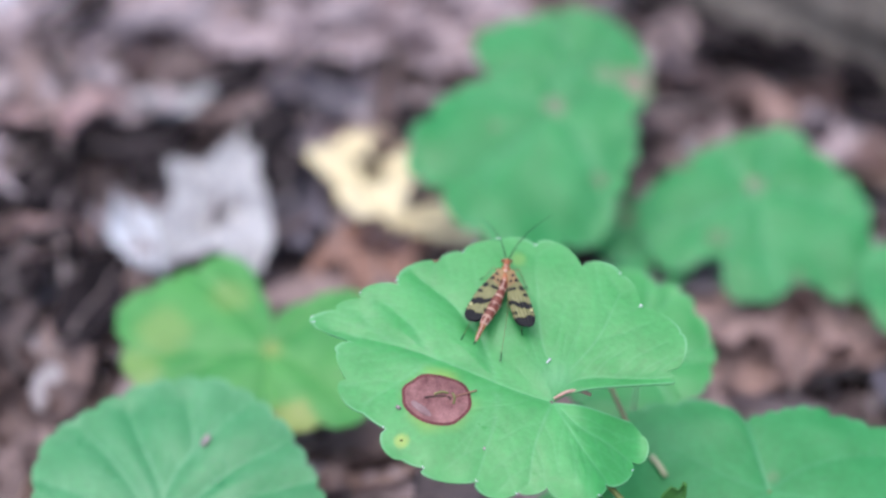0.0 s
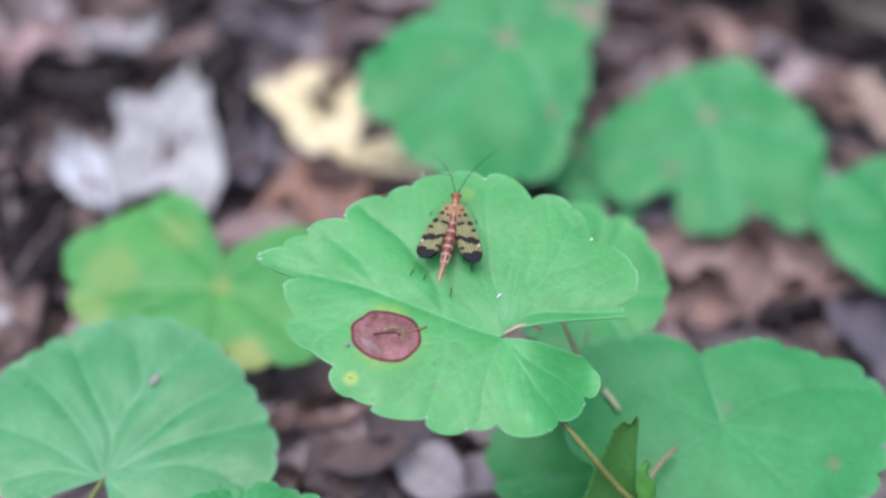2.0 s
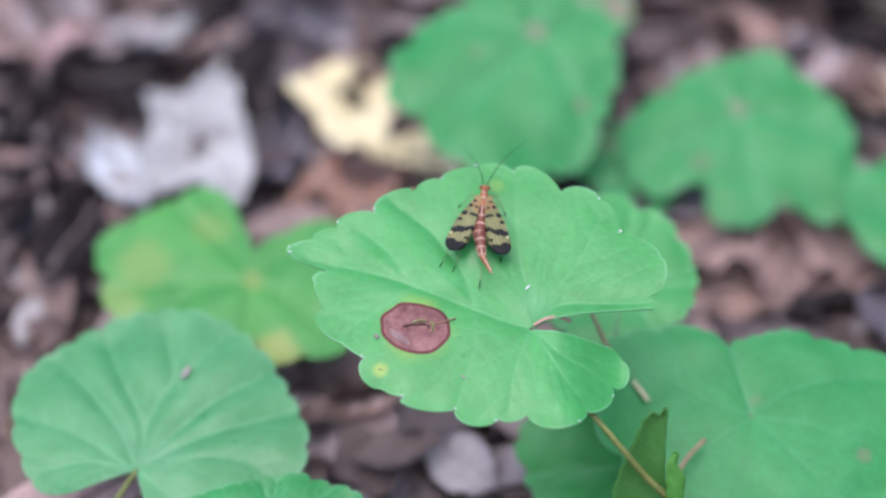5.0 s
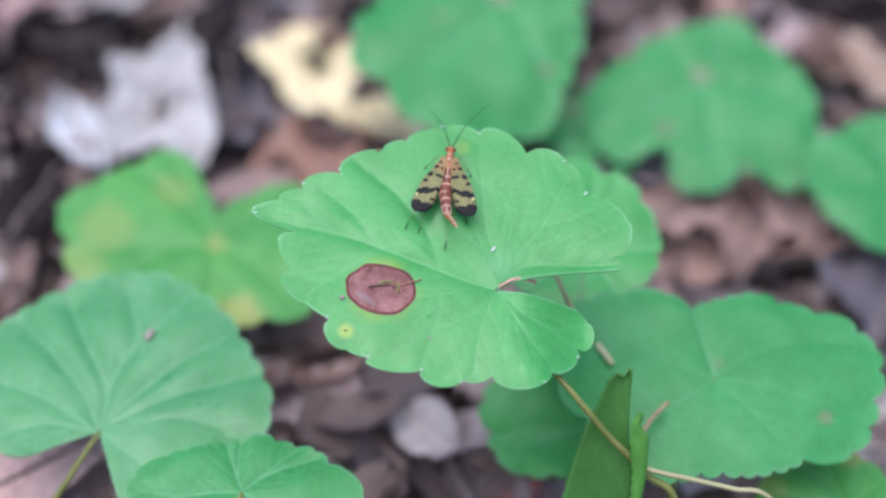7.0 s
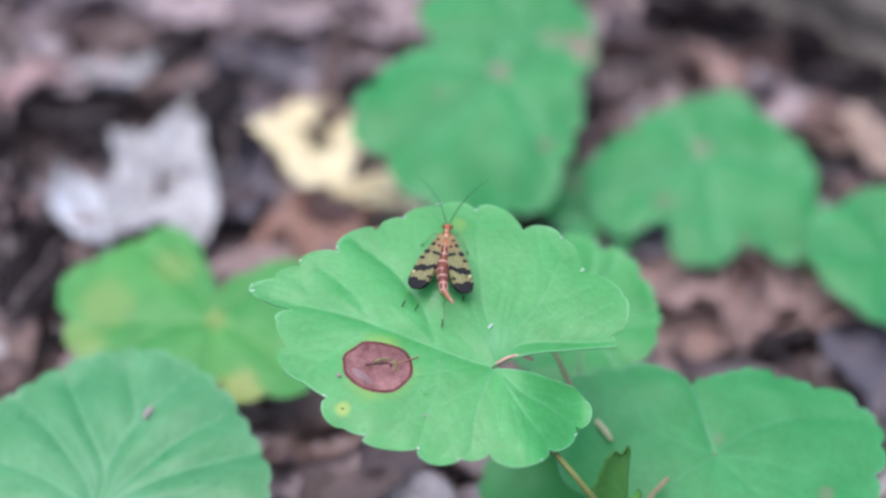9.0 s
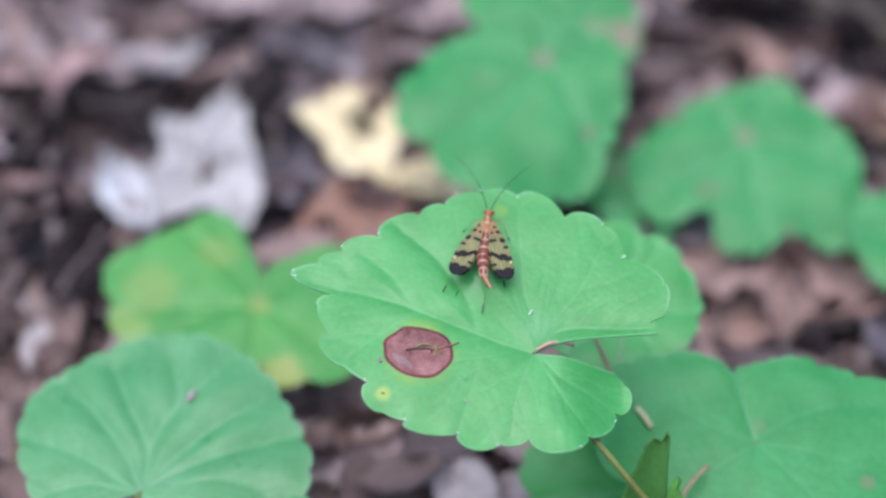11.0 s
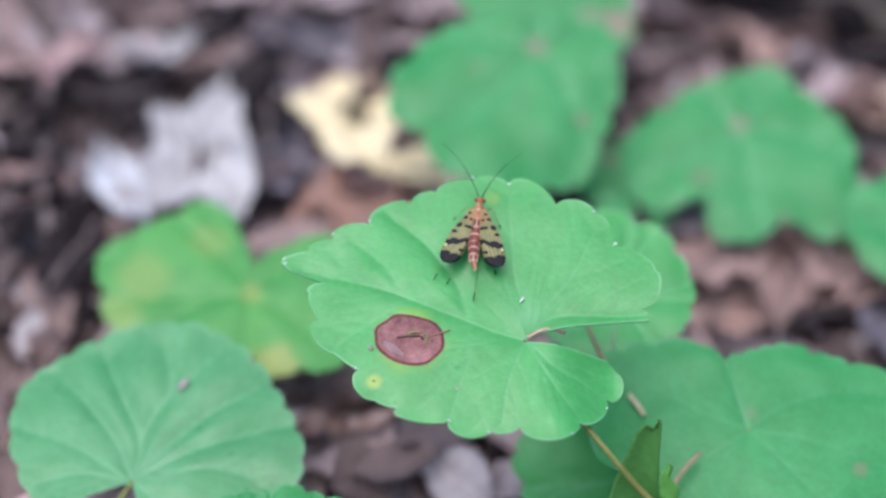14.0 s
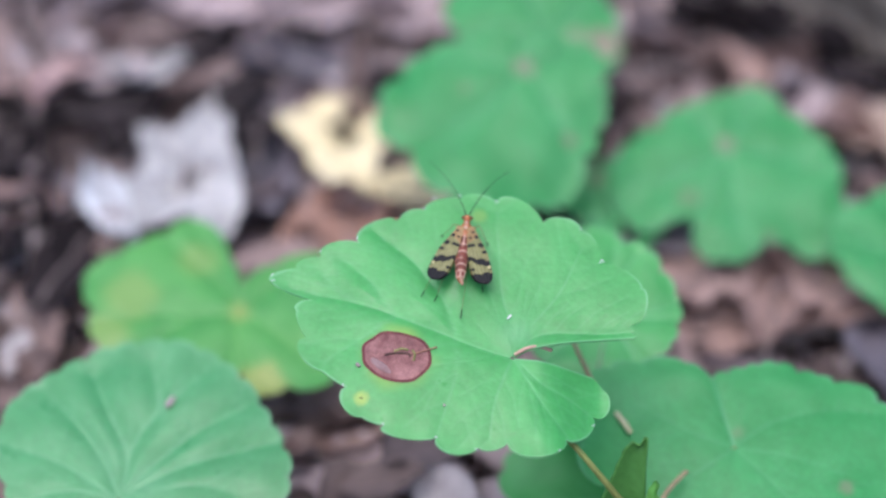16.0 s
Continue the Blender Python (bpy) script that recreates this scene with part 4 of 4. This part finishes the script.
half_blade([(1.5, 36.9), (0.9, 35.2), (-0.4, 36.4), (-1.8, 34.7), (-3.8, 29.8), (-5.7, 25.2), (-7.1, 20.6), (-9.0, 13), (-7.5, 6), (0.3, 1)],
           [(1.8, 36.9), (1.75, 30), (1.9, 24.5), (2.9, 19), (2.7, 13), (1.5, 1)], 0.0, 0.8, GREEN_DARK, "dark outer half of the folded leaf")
half_blade([(3.0, 31), (1.8, 28.6), (1.8, 25), (2.4, 20), (2.2, 15), (1.4, 6), (0.6, 1)],
           [(3.1, 31), (3.8, 30.2), (3.3, 28.6), (4.9, 26.3), (4.7, 23), (4.8, 21), (4.3, 16.5), (2.2, 6), (1.4, 1)], 3.6, -0.5, FOLD_INNER, "lighter inner half of the folded leaf")
part("petiole", tube(bmesh.new(), curve_points([(0.0009, 0.0012, 0.0012), (0.0012, -0.010, 0.001), (0.003, -0.024, -0.004), (0.004, -0.034, -0.013)]), 0.0008), STEM, fold)


def stalk(label, pts, r, mat):
    bm = tube(bmesh.new(), curve_points(pts), r)
    return tagged(link("stalk", bm, mat), label, "stalk", "bare leaf stalks")


stalk("thin pale leaf stalk", [(0.0246, -0.0178, 0.0609), (0.0275, -0.0182, 0.0600), (0.0350, -0.0182, 0.0576), (0.0411, -0.0181, 0.0554), (0.0477, -0.0182, 0.0528), (0.058, -0.020, 0.035), (0.064, -0.020, 0.0)], 0.00045, STEM_LIGHT)
stalk("thin reddish leaf stalk in a gap", [(0.0118, 0.0229, 0.0678), (0.0143, 0.0160, 0.0661), (0.0168, 0.0125, 0.0630), (0.0172, 0.0175, 0.0570), (0.019, 0.028, 0.040), (0.020, 0.036, 0.020), (0.020, 0.040, 0.0)], 0.00045, STEM_PALE)
stalk("reddish leaf stalk between leaves", [(0.0317, 0.0022, 0.0554), (0.0279, -0.0023, 0.0549), (0.0252, -0.0075, 0.0535), (0.0245, -0.0070, 0.0400), (0.026, -0.006, 0.0)], 0.00045, STEM_PALE)


# ---- marks and crumbs on the spotted leaf ----
def on_main(x, y, lift=0.0):
    """A point of the spotted leaf's upper side, x and y in mm, in the leaf's own space."""
    return Vector((x / 1000, y / 1000, MAIN.height(x / 1000, y / 1000) + lift))


def patch(cx, cy, rx, ry, turn, lift, seed):
    bm = bmesh.new()
    rows = []
    for i in range(13):
        q = i / 12
        row = []
        for k in range(64):
            a = k * math.tau / 64
            w = 1 + 0.12 * noise.noise(Vector((math.cos(a) * 1.7, math.sin(a) * 1.7, seed)))
            x, y = rx * q * w * math.cos(a), ry * q * w * math.sin(a)
            c, s = math.cos(radians(turn)), math.sin(radians(turn))
            row.append(bm.verts.new(on_main(cx + x * c - y * s, cy + x * s + y * c, lift * (1 - q ** 8) + 0.00003)))
        rows.append(row)
    for p, q in zip(rows, rows[1:]):
        for k in range(64):
            bm.faces.new((p[k], q[k], q[(k + 1) % 64], p[(k + 1) % 64]))
    return bm


part("dead_spot_rim", patch(-19.5, -0.25, 6.05, 4.75, -14, 0.00008, 1), SPOT_RIM, main_leaf, "dark rim round the dead spot")
part("dead_spot_scar", patch(-22.1, -2.1, 2.5, 0.75, -38, 0.00021, 3), SCAR, main_leaf, "greyish scar in the dead spot")
part("dead_spot", patch(-19.5, -0.25, 5.75, 4.45, -14, 0.00016, 1), SPOT, main_leaf, "maroon dead spot")
top = main_leaf.matrix_world


def crumb(label, pts, r, mat, thing=main_leaf, blade=MAIN):
    """A bit of matter on a leaf: a bent rod through points (mm on the leaf, metres over it)."""
    place = [thing.matrix_world @ Vector((x / 1000, y / 1000, blade.height(x / 1000, y / 1000) + z)) for x, y, z in pts]
    bm = tube(bmesh.new(), curve_points(place, 3), r, 6)
    return tagged(link("crumb", bm, mat), label, "crumb", "crumbs on the leaf")


crumb("tiny olive plant crumb on the dead spot", [(-20.0, 0.6, 0.0002), (-18.8, 1.0, 0.0005), (-17.6, 0.9, 0.0003)], 0.0002, CRUMB)
crumb("tiny olive plant crumb on the dead spot", [(-16.9, 0.9, 0.0003), (-16.5, 0.0, 0.0005), (-16.7, -1.1, 0.0002)], 0.0002, CRUMB)
crumb("tiny dark crumb on the dead spot", [(-21.6, -0.1, 0.0002), (-19.8, 0.2, 0.00025), (-17.8, 0.3, 0.0002)], 0.00018, CRUMB_DARK)
crumb("tiny dark crumb on the dead spot", [(-17.6, 0.3, 0.0002), (-17.2, -0.3, 0.0002)], 0.0002, CRUMB_DARK)
crumb("thin brown shred beside the dead spot", [(-16.3, 0.4, 0.0002), (-14.6, 0.9, 0.0004), (-12.8, 1.7, 0.0002)], 0.00013, STEM_RED)
crumb("tiny pale speck on the leaf", [(-26.2, -1.8, 0.0002), (-25.7, -2.3, 0.0003)], 0.0003, LITTER[0])
crumb("tiny pale speck on the leaf", [(-11.6, -9.0, 0.0002), (-11.3, -9.1, 0.0002)], 0.0002, LITTER[0])
crumb("tiny white speck on the leaf", [(-0.9, 7.1, 0.0002), (-0.4, 7.7, 0.0004), (-0.3, 7.8, 0.0003)], 0.00016, WHITE)
# opaque white rods as painted glints on the leaf's edge
for x, y in ((-9.2, 31.6), (-13.6, 31.0), (15.6, 18.2), (-41.2, 14.0)):
    crumb("tiny white rod painting a glint at the leaf edge", [(x - 0.4, y, 0.0001), (x + 0.3, y + 0.2, 0.00015)], 0.00008, WHITE)
crumb("tiny brown speck on the leaf", [(-25.5, -7.8, 0.0001), (-25.0, -7.9, 0.0001)], 0.0001, CRUMB_DARK)
crumb("small brown speck on the pleated leaf", [(6.8, 19.2, 0.0004), (7.5, 20.1, 0.0006), (7.9, 21.1, 0.0004)], 0.0006, LITTER[0], *pleated)

# lower end of the reddish stalk in the gap, built as a loose piece
crumb("short pale piece of a leaf stalk over a green leaf", [(-21.4, 6.6, 0.0009), (-20.0, 4.4, 0.0010), (-18.9, 2.4, 0.0009)], 0.0005, STALK_CREAM, *joined)
back = main_leaf.matrix_world.inverted()
neck = [back @ Vector(p) for p in ((0.0003, 0.0008, 0.0852), (0.0024, 0.0020, 0.0856), (0.0046, 0.0028, 0.0852), (0.0066, 0.0034, 0.0838))]
part("petiole_neck", tube(bmesh.new(), curve_points(neck), 0.0003), STEM_PINK, main_leaf, "reddish upper end of the stalk")

# white rods that paint glints into the notches of the leaf's rim
for a in (50, 64, 95, 118, 140, 149, 160, 191, 210, 229, 250, 294, 322):
    r = MAIN.radius(a) * 1000 - 0.15
    x, y = r * math.cos(radians(a)), r * math.sin(radians(a))
    crumb("tiny white rod painting a glint at the leaf edge", [(x - 0.25 * math.sin(radians(a)), y + 0.25 * math.cos(radians(a)), 0.0001), (x, y, 0.00015), (x + 0.25 * math.sin(radians(a)), y - 0.25 * math.cos(radians(a)), 0.0001)], 0.00008, WHITE)
x, y = (MAIN.radius(127) * 1000 - 0.3) * math.cos(radians(127)), (MAIN.radius(127) * 1000 - 0.3) * math.sin(radians(127))
crumb("tiny brown speck at the leaf edge", [(x - 0.4, y - 0.1, 0.0001), (x + 0.4, y + 0.1, 0.0002)], 0.0002, STEM_RED)

# ---- the scorpionfly, head towards +y, in mm of its own space ----
ORANGE = matt("insect_orange", (0.30, 0.085, 0.025), (0.42, 0.15, 0.05), 900, 0.35, 0.2, 0.0001, 0.5)
RUSTY = matt("insect_rust", (0.10, 0.022, 0.012), (0.24, 0.058, 0.03), 900, 0.35, 0.2, 0.0001, 0.5)
CREAM = matt("insect_cream", (0.38, 0.20, 0.14), (0.58, 0.40, 0.30), 900, 0.35, 0.2, 0.0001, 0.5)
LEGS = matt("insect_legs", (0.13, 0.16, 0.05), (0.22, 0.24, 0.09), 900, 0.5)
BLACK = matt("insect_black", (0.008, 0.008, 0.010), (0.018, 0.016, 0.018), 900, 0.6, 0.2, 0.0001, 0.2)
MEMBRANE = matt("wing_amber", (0.135, 0.13, 0.036), (0.215, 0.205, 0.066), 700, 0.35, 0.3, 0.0001, 0.5)
WING_BASE = matt("wing_base_amber", (0.22, 0.13, 0.04), (0.31, 0.19, 0.07), 700, 0.35, 0.3, 0.0001, 0.5)

WING_SPOT = matt("wing_pale_spot", (0.38, 0.35, 0.14), (0.50, 0.47, 0.22), 700, 0.4, 0.2, 0.0001, 0.4)

SPOT_XY = (-8.2, 21.8)
fly = new("scorpionfly")
tagged(fly, "small orange scorpionfly with black-banded amber wings on a leaf", "insect")
ground_pt = top @ on_main(*SPOT_XY)
FLY_POSE = Matrix.Translation(ground_pt) @ pose(0, 0, 0, 20, 0, 0) @ pose(0, 0, 0, 0, 0, -6)
fly.matrix_world = FLY_POSE


def egg(bm, c, size, turn=(0, 0, 0), cut=(16, 10)):
    m = Matrix.LocRotScale(Vector(c) / 1000, Euler([radians(a) for a in turn]), Vector(size) / 1000)
    bmesh.ops.create_uvsphere(bm, u_segments=cut[0], v_segments=cut[1], radius=1.0, matrix=m)
    return bm


def mm(pts):
    return [Vector(p) / 1000 for p in pts]


BACK = 2.3     # height of the body's axis over the leaf
part("thorax", egg(egg(bmesh.new(), (0, 1.9, BACK), (0.95, 1.1, 0.85)), (0, 0.4, BACK + 0.1), (1.05, 1.25, 0.95)), ORANGE, fly, "orange thorax")
for y, r in ((2.6, 0.34), (1.6, 0.42), (0.7, 0.40), (-0.2, 0.34)):
    part("back_plate", egg(bmesh.new(), (0, y, BACK + 0.72), (r, 0.36, 0.25)), CREAM, fly, "pale shiny back plate")
part("neck", tube(bmesh.new(), mm([(0, 2.7, BACK), (0, 3.5, BACK)]), [0.0006, 0.00055], 12), ORANGE, fly)
head = part("head", egg(bmesh.new(), (0, 3.9, BACK), (0.72, 0.55, 0.6)), ORANGE, fly, "small orange head")
for s in (-1, 1):
    part("eye", egg(bmesh.new(), (0.66 * s, 4.0, BACK + 0.05), (0.34, 0.36, 0.4)), RUSTY, head, "dark rusty eye")
part("beak", tube(bmesh.new(), mm([(0, 4.2, BACK - 0.2), (0, 4.7, BACK - 1.0), (0, 4.8, BACK - 1.9)]), [0.0004, 0.00028, 0.00018], 10), ORANGE, head)


def antenna(side, tip):
    """A long thread, bent outwards; its own space starts at the head."""
    x, y, z = tip
    pts = curve_points(mm([(0, 0, 0), (x * 0.10, y * 0.17, z * 0.22), (x * 0.32, y * 0.45, z * 0.55), (x * 0.64, y * 0.75, z * 0.82), tip]), 6)
    ob = part("antenna", tube(bmesh.new(), pts, [0.000095 - 0.00007 * i / len(pts) for i in range(len(pts))], 6), BLACK, fly, "black thread-like antenna")
    ob.location = Vector((0.28 * side, 4.3, BACK + 0.35)) / 1000
    return ob


left_antenna, right_antenna = antenna(-1, (-7.2, 8.0, 4.2)), antenna(1, (6.3, 7.9, 3.3))


def wing_width(u):
    """Front and rear edge of a wing (mm off its axis) at the share u of its length."""
    full = 0.80 + 1.20 * smooth(0.0, 0.55, u)
    end = math.sqrt(max(1 - max((u - 0.78) / 0.22, 0) ** 2.3, 0.0))
    return -full * 0.78 * end, full * 1.0 * end


def band_kind(u, v):
    """Which tone the wing has, u along it and v across (-1 its front edge): 0 clear, 1 orange base, 2 black."""
    w = 0.014 * math.sin(v * 6 + 0.6) + 0.006 * math.sin(v * 15)
    if u > 0.82 + w:
        return 2
    if abs(u - 0.625 + 0.075 * v - w) < 0.050 - 0.020 * v:
        return 2
    for cu, cv, ru, rv in ((0.35, -0.66, 0.042, 0.32), (0.335, 0.50, 0.027, 0.62), (0.475, -0.72, 0.024, 0.28), (0.20, -0.55, 0.032, 0.36), (0.20, 0.45, 0.020, 0.30), (0.10, -0.35, 0.022, 0.4), (0.735, 0.78, 0.024, 0.20)):
        if ((u - cu) / ru) ** 2 + ((v - cv) / rv) ** 2 < 1:
            return 2
    return 1 if u < 0.24 + 0.05 * v else 0


def wing(side, length, spread, z, roll):
    """A wing swept back from the thorax: clear amber membrane with black bands as parts of their own."""
    nu, nv = 84, 26
    verts, kinds = [], []
    for i in range(nu + 1):
        u = i / nu
        a, b = wing_width(u)
        for k in range(nv + 1):
            v = 2 * k / nv - 1
            x = (a + (b - a) * k / nv) * -side
            lift = 0.22 * math.sin(math.pi * min(u * 1.2, 1)) + 0.06 * math.cos(k * 1.3) * u - 0.10 * v * v * u
            verts.append(Vector((x, -u * length, lift)) / 1000)
    picks = ([], [], [])
    for i in range(nu):
        for k in range(nv):
            picks[band_kind((i + 0.5) / nu, 2 * (k + 0.5) / nv - 1)].append((i * (nv + 1) + k, i * (nv + 1) + k + 1, (i + 1) * (nv + 1) + k + 1, (i + 1) * (nv + 1) + k))
    ob = None
    for faces, mat, name, label in ((picks[0], MEMBRANE, "wing", "amber wing"), (picks[1], WING_BASE, "wing_base", "orange wing base"), (picks[2], BLACK, "wing_band", "black wing bands")):
        bm = bmesh.new()
        used = {}
        for f in faces:
            bm.faces.new([used[j] if j in used else used.setdefault(j, bm.verts.new(verts[j])) for j in f])
        p = part(name, bm, mat, ob or fly, label)
        p.modifiers.new("thickness", "SOLIDIFY").thickness = 0.00004
        ob = ob or p
    part("wing_spot", egg(bmesh.new(), ((0.78 * wing_width(0.735)[0]) * -side, -0.735 * length, 0.12), (0.30, 0.36, 0.05)), WING_SPOT, ob, "pale spot at the wing's edge")
    ob.matrix_basis = pose(0.75 * side / 1000, 0.0018, (BACK + z) / 1000, 0, roll * side, spread * side)
    return ob


WINGS = [(wing(-1, 11.7, 20.0, 0.75, 8), -1, 20.0, 0.75, 8), (wing(1, 11.7, 20.2, 0.75, 8), 1, 20.2, 0.75, 8),
         (wing(-1, 11.3, 18.6, 0.2, 8), -1, 18.6, 0.2, 8), (wing(1, 11.3, 18.8, 0.2, 8), 1, 18.8, 0.2, 8)]


def leg(hip, knee, ankle, foot):
    ankle = [f + (a - f) * 0.4 for a, f in zip(ankle, foot)]
    ob = part("leg", tube(bmesh.new(), mm([hip, knee]), [0.00014, 0.0001], 8), LEGS, fly, "thin brown leg")
    part("shin", tube(bmesh.new(), mm([knee, ankle]), [0.000055, 0.00005], 8), LEGS, ob)
    part("foot", tube(bmesh.new(), mm([ankle, foot]), [0.0001, 0.00009], 8), BLACK, ob, "dark foot")
    return ob


leg((-0.5, 1.8, 1.6), (-2.2, 2.6, 2.1), (-3.4, 1.5, 0.5), (-4.3, 1.0, 0.15))
leg((0.5, 1.8, 1.6), (2.2, 2.8, 2.1), (3.4, 1.6, 0.6), (4.0, -0.1, 0.2))
leg((-0.6, 0.9, 1.5), (-3.2, -3.5, 2.4), (-5.2, -8.6, 0.7), (-6.3, -11.4, 0.2))
leg((0.6, 0.9, 1.5), (2.6, -2.4, 2.3), (3.6, -6.8, 0.6), (4.1, -9.3, 0.2))
leg((-0.5, 0.1, 1.5), (-2.2, -4.8, 2.3), (-3.0, -9.5, 0.8), (-4.0, -12.0, 0.2))
leg((0.5, 0.1, 1.5), (1.2, -5.2, 2.2), (1.0, -11.0, 1.0), (0.9, -14.8, 0.2))


def abdomen(name, segments, tone=RUSTY, share=0.78):
    """A run of ringed segments along -y from its own origin: (length, front width, rear width, height share)."""
    y, ob = 0.0, None
    for i, (n, a, b) in enumerate(segments):
        for mat, y0, y1, tag in ((tone, 0.0, share, "abdomen_ring"), (CREAM, share, 1.0, "pale_ring")):
            bm = bmesh.new()
            steps = 6
            pts, rad = [], []
            for k in range(steps + 1):
                q = y0 + (y1 - y0) * k / steps
                pts.append(Vector((0, -(y + n * q), 0)) / 1000)
                rad.append((a + (b - a) * q) * (1 + 0.05 * math.sin(math.pi * q)) * (0.965 if tag == "pale_ring" else 1.0) / 2000)
            tube(bm, pts, rad, 16)
            p = part(name if ob is None else tag, bm, mat, ob or fly, "rust-red ringed abdomen" if ob is None else "")
            ob = ob or p
        y += n
    stripe = bmesh.new()
    tube(stripe, [Vector((0, -y * k / 10, 0.46 * (segments[0][1] + (segments[-1][2] - segments[0][1]) * k / 10)) ) / 1000 for k in range(11)], 0.00017, 6)
    part("pale_stripe", stripe, CREAM, ob, "pale line along the back")
    for side in (-1, 1) if tone == RUSTY else ():
        rim = [Vector((side * 0.455 * (segments[0][1] + (segments[-1][2] - segments[0][1]) * k / 10), -y * k / 10, 0.12 * segments[0][1])) / 1000 for k in range(11)]
        part("pale_margin", tube(bmesh.new(), rim, 0.00015, 6), CREAM, ob, "pale line along the side")
    return ob, y


front, front_len = abdomen("abdomen", [(1.7, 1.4, 1.7), (1.7, 1.7, 2.05), (1.7, 2.05, 2.1)])
middle, middle_len = abdomen("abdomen", [(1.6, 2.08, 1.95), (1.5, 1.92, 1.65), (1.4, 1.6, 1.2)])
tail, tail_len = abdomen("abdomen", [(1.8, 1.05, 0.8), (1.5, 0.78, 0.66), (1.0, 0.72, 0.4)], ORANGE, 0.9)


def motions():
    walk(fly, [(0.0, FLY_POSE), (16.0, FLY_POSE)])
    # seconds, sideways turn and rise of the three runs of the abdomen, in degrees
    bends = [(0.0, -14, -19, -12, 2, 6, 16), (0.5, -10, -16, -14, 4, 10, 24), (1.0, -7, -11, -9, 3, 8, 21), (1.5, -2, -4, -3, 2, 5, 12), (2.0, -3, -5, -6, 2, 5, 12),
             (2.5, -6, -10, -10, 1, 2, 6), (3.0, -3, -5, -5, 1, 2, 6), (3.5, 1, 2, 4, 0, 0, 0), (5.8, 0, 12, 34, 3, 8, 22), (7.0, 0, 10, 31, 4, 11, 28), (9.0, 0, 10, 30, 5, 12, 30),
             (11.5, 0, 7, 22, 5, 14, 34), (12.5, 0, 5, 14, 6, 15, 40), (14.0, 0, 5, 14, 7, 17, 44), (16.0, 0, 4, 14, 8, 19, 48)]
    rows = ([], [], [])
    for t, y1, y2, y3, p1, p2, p3 in bends:
        at = Vector((0, -0.6, BACK + 0.25)) / 1000
        for row, yaw, up, n in zip(rows, (y1, y2, y3), (p1, p2, p3), (front_len, middle_len, tail_len)):
            m = Matrix.Translation(at) @ pose(0, 0, 0, 0, 0, yaw) @ pose(0, 0, 0, -up, 0, 0)
            row.append((t, m))
            at = m @ Vector((0, -n * 0.97 / 1000, 0))
    for ob, row in zip((front, middle, tail), rows):
        walk(ob, row)
    # the left antenna swings out late
    for ob, swing in ((left_antenna, [(0.0, -12, -48), (7.0, -10, -44), (9.0, -6, -30), (11.5, -3, -10), (13.5, 0, 0), (16.0, 1, 0)]), (right_antenna, [(0.0, 2, 0), (9.0, 0, 0), (16.0, 0, 0)])):
        s = 1 if ob == left_antenna else -1
        base = ob.location.copy()
        walk(ob, [(t, Matrix.Translation(base) @ pose(0, 0, 0, up, 0, out * s)) for t, out, up in swing])
    # the wings are spread a little at first
    for ob, side, spread, z, roll in WINGS:
        walk(ob, [(t, pose(0.75 * side / 1000, 0.0018, (BACK + z) / 1000, 0, roll * side, (spread + more) * side)) for t, more in ((0.0, 3.0), (1.0, 1.0), (2.0, 0.0), (16.0, 0.0))])


motions()
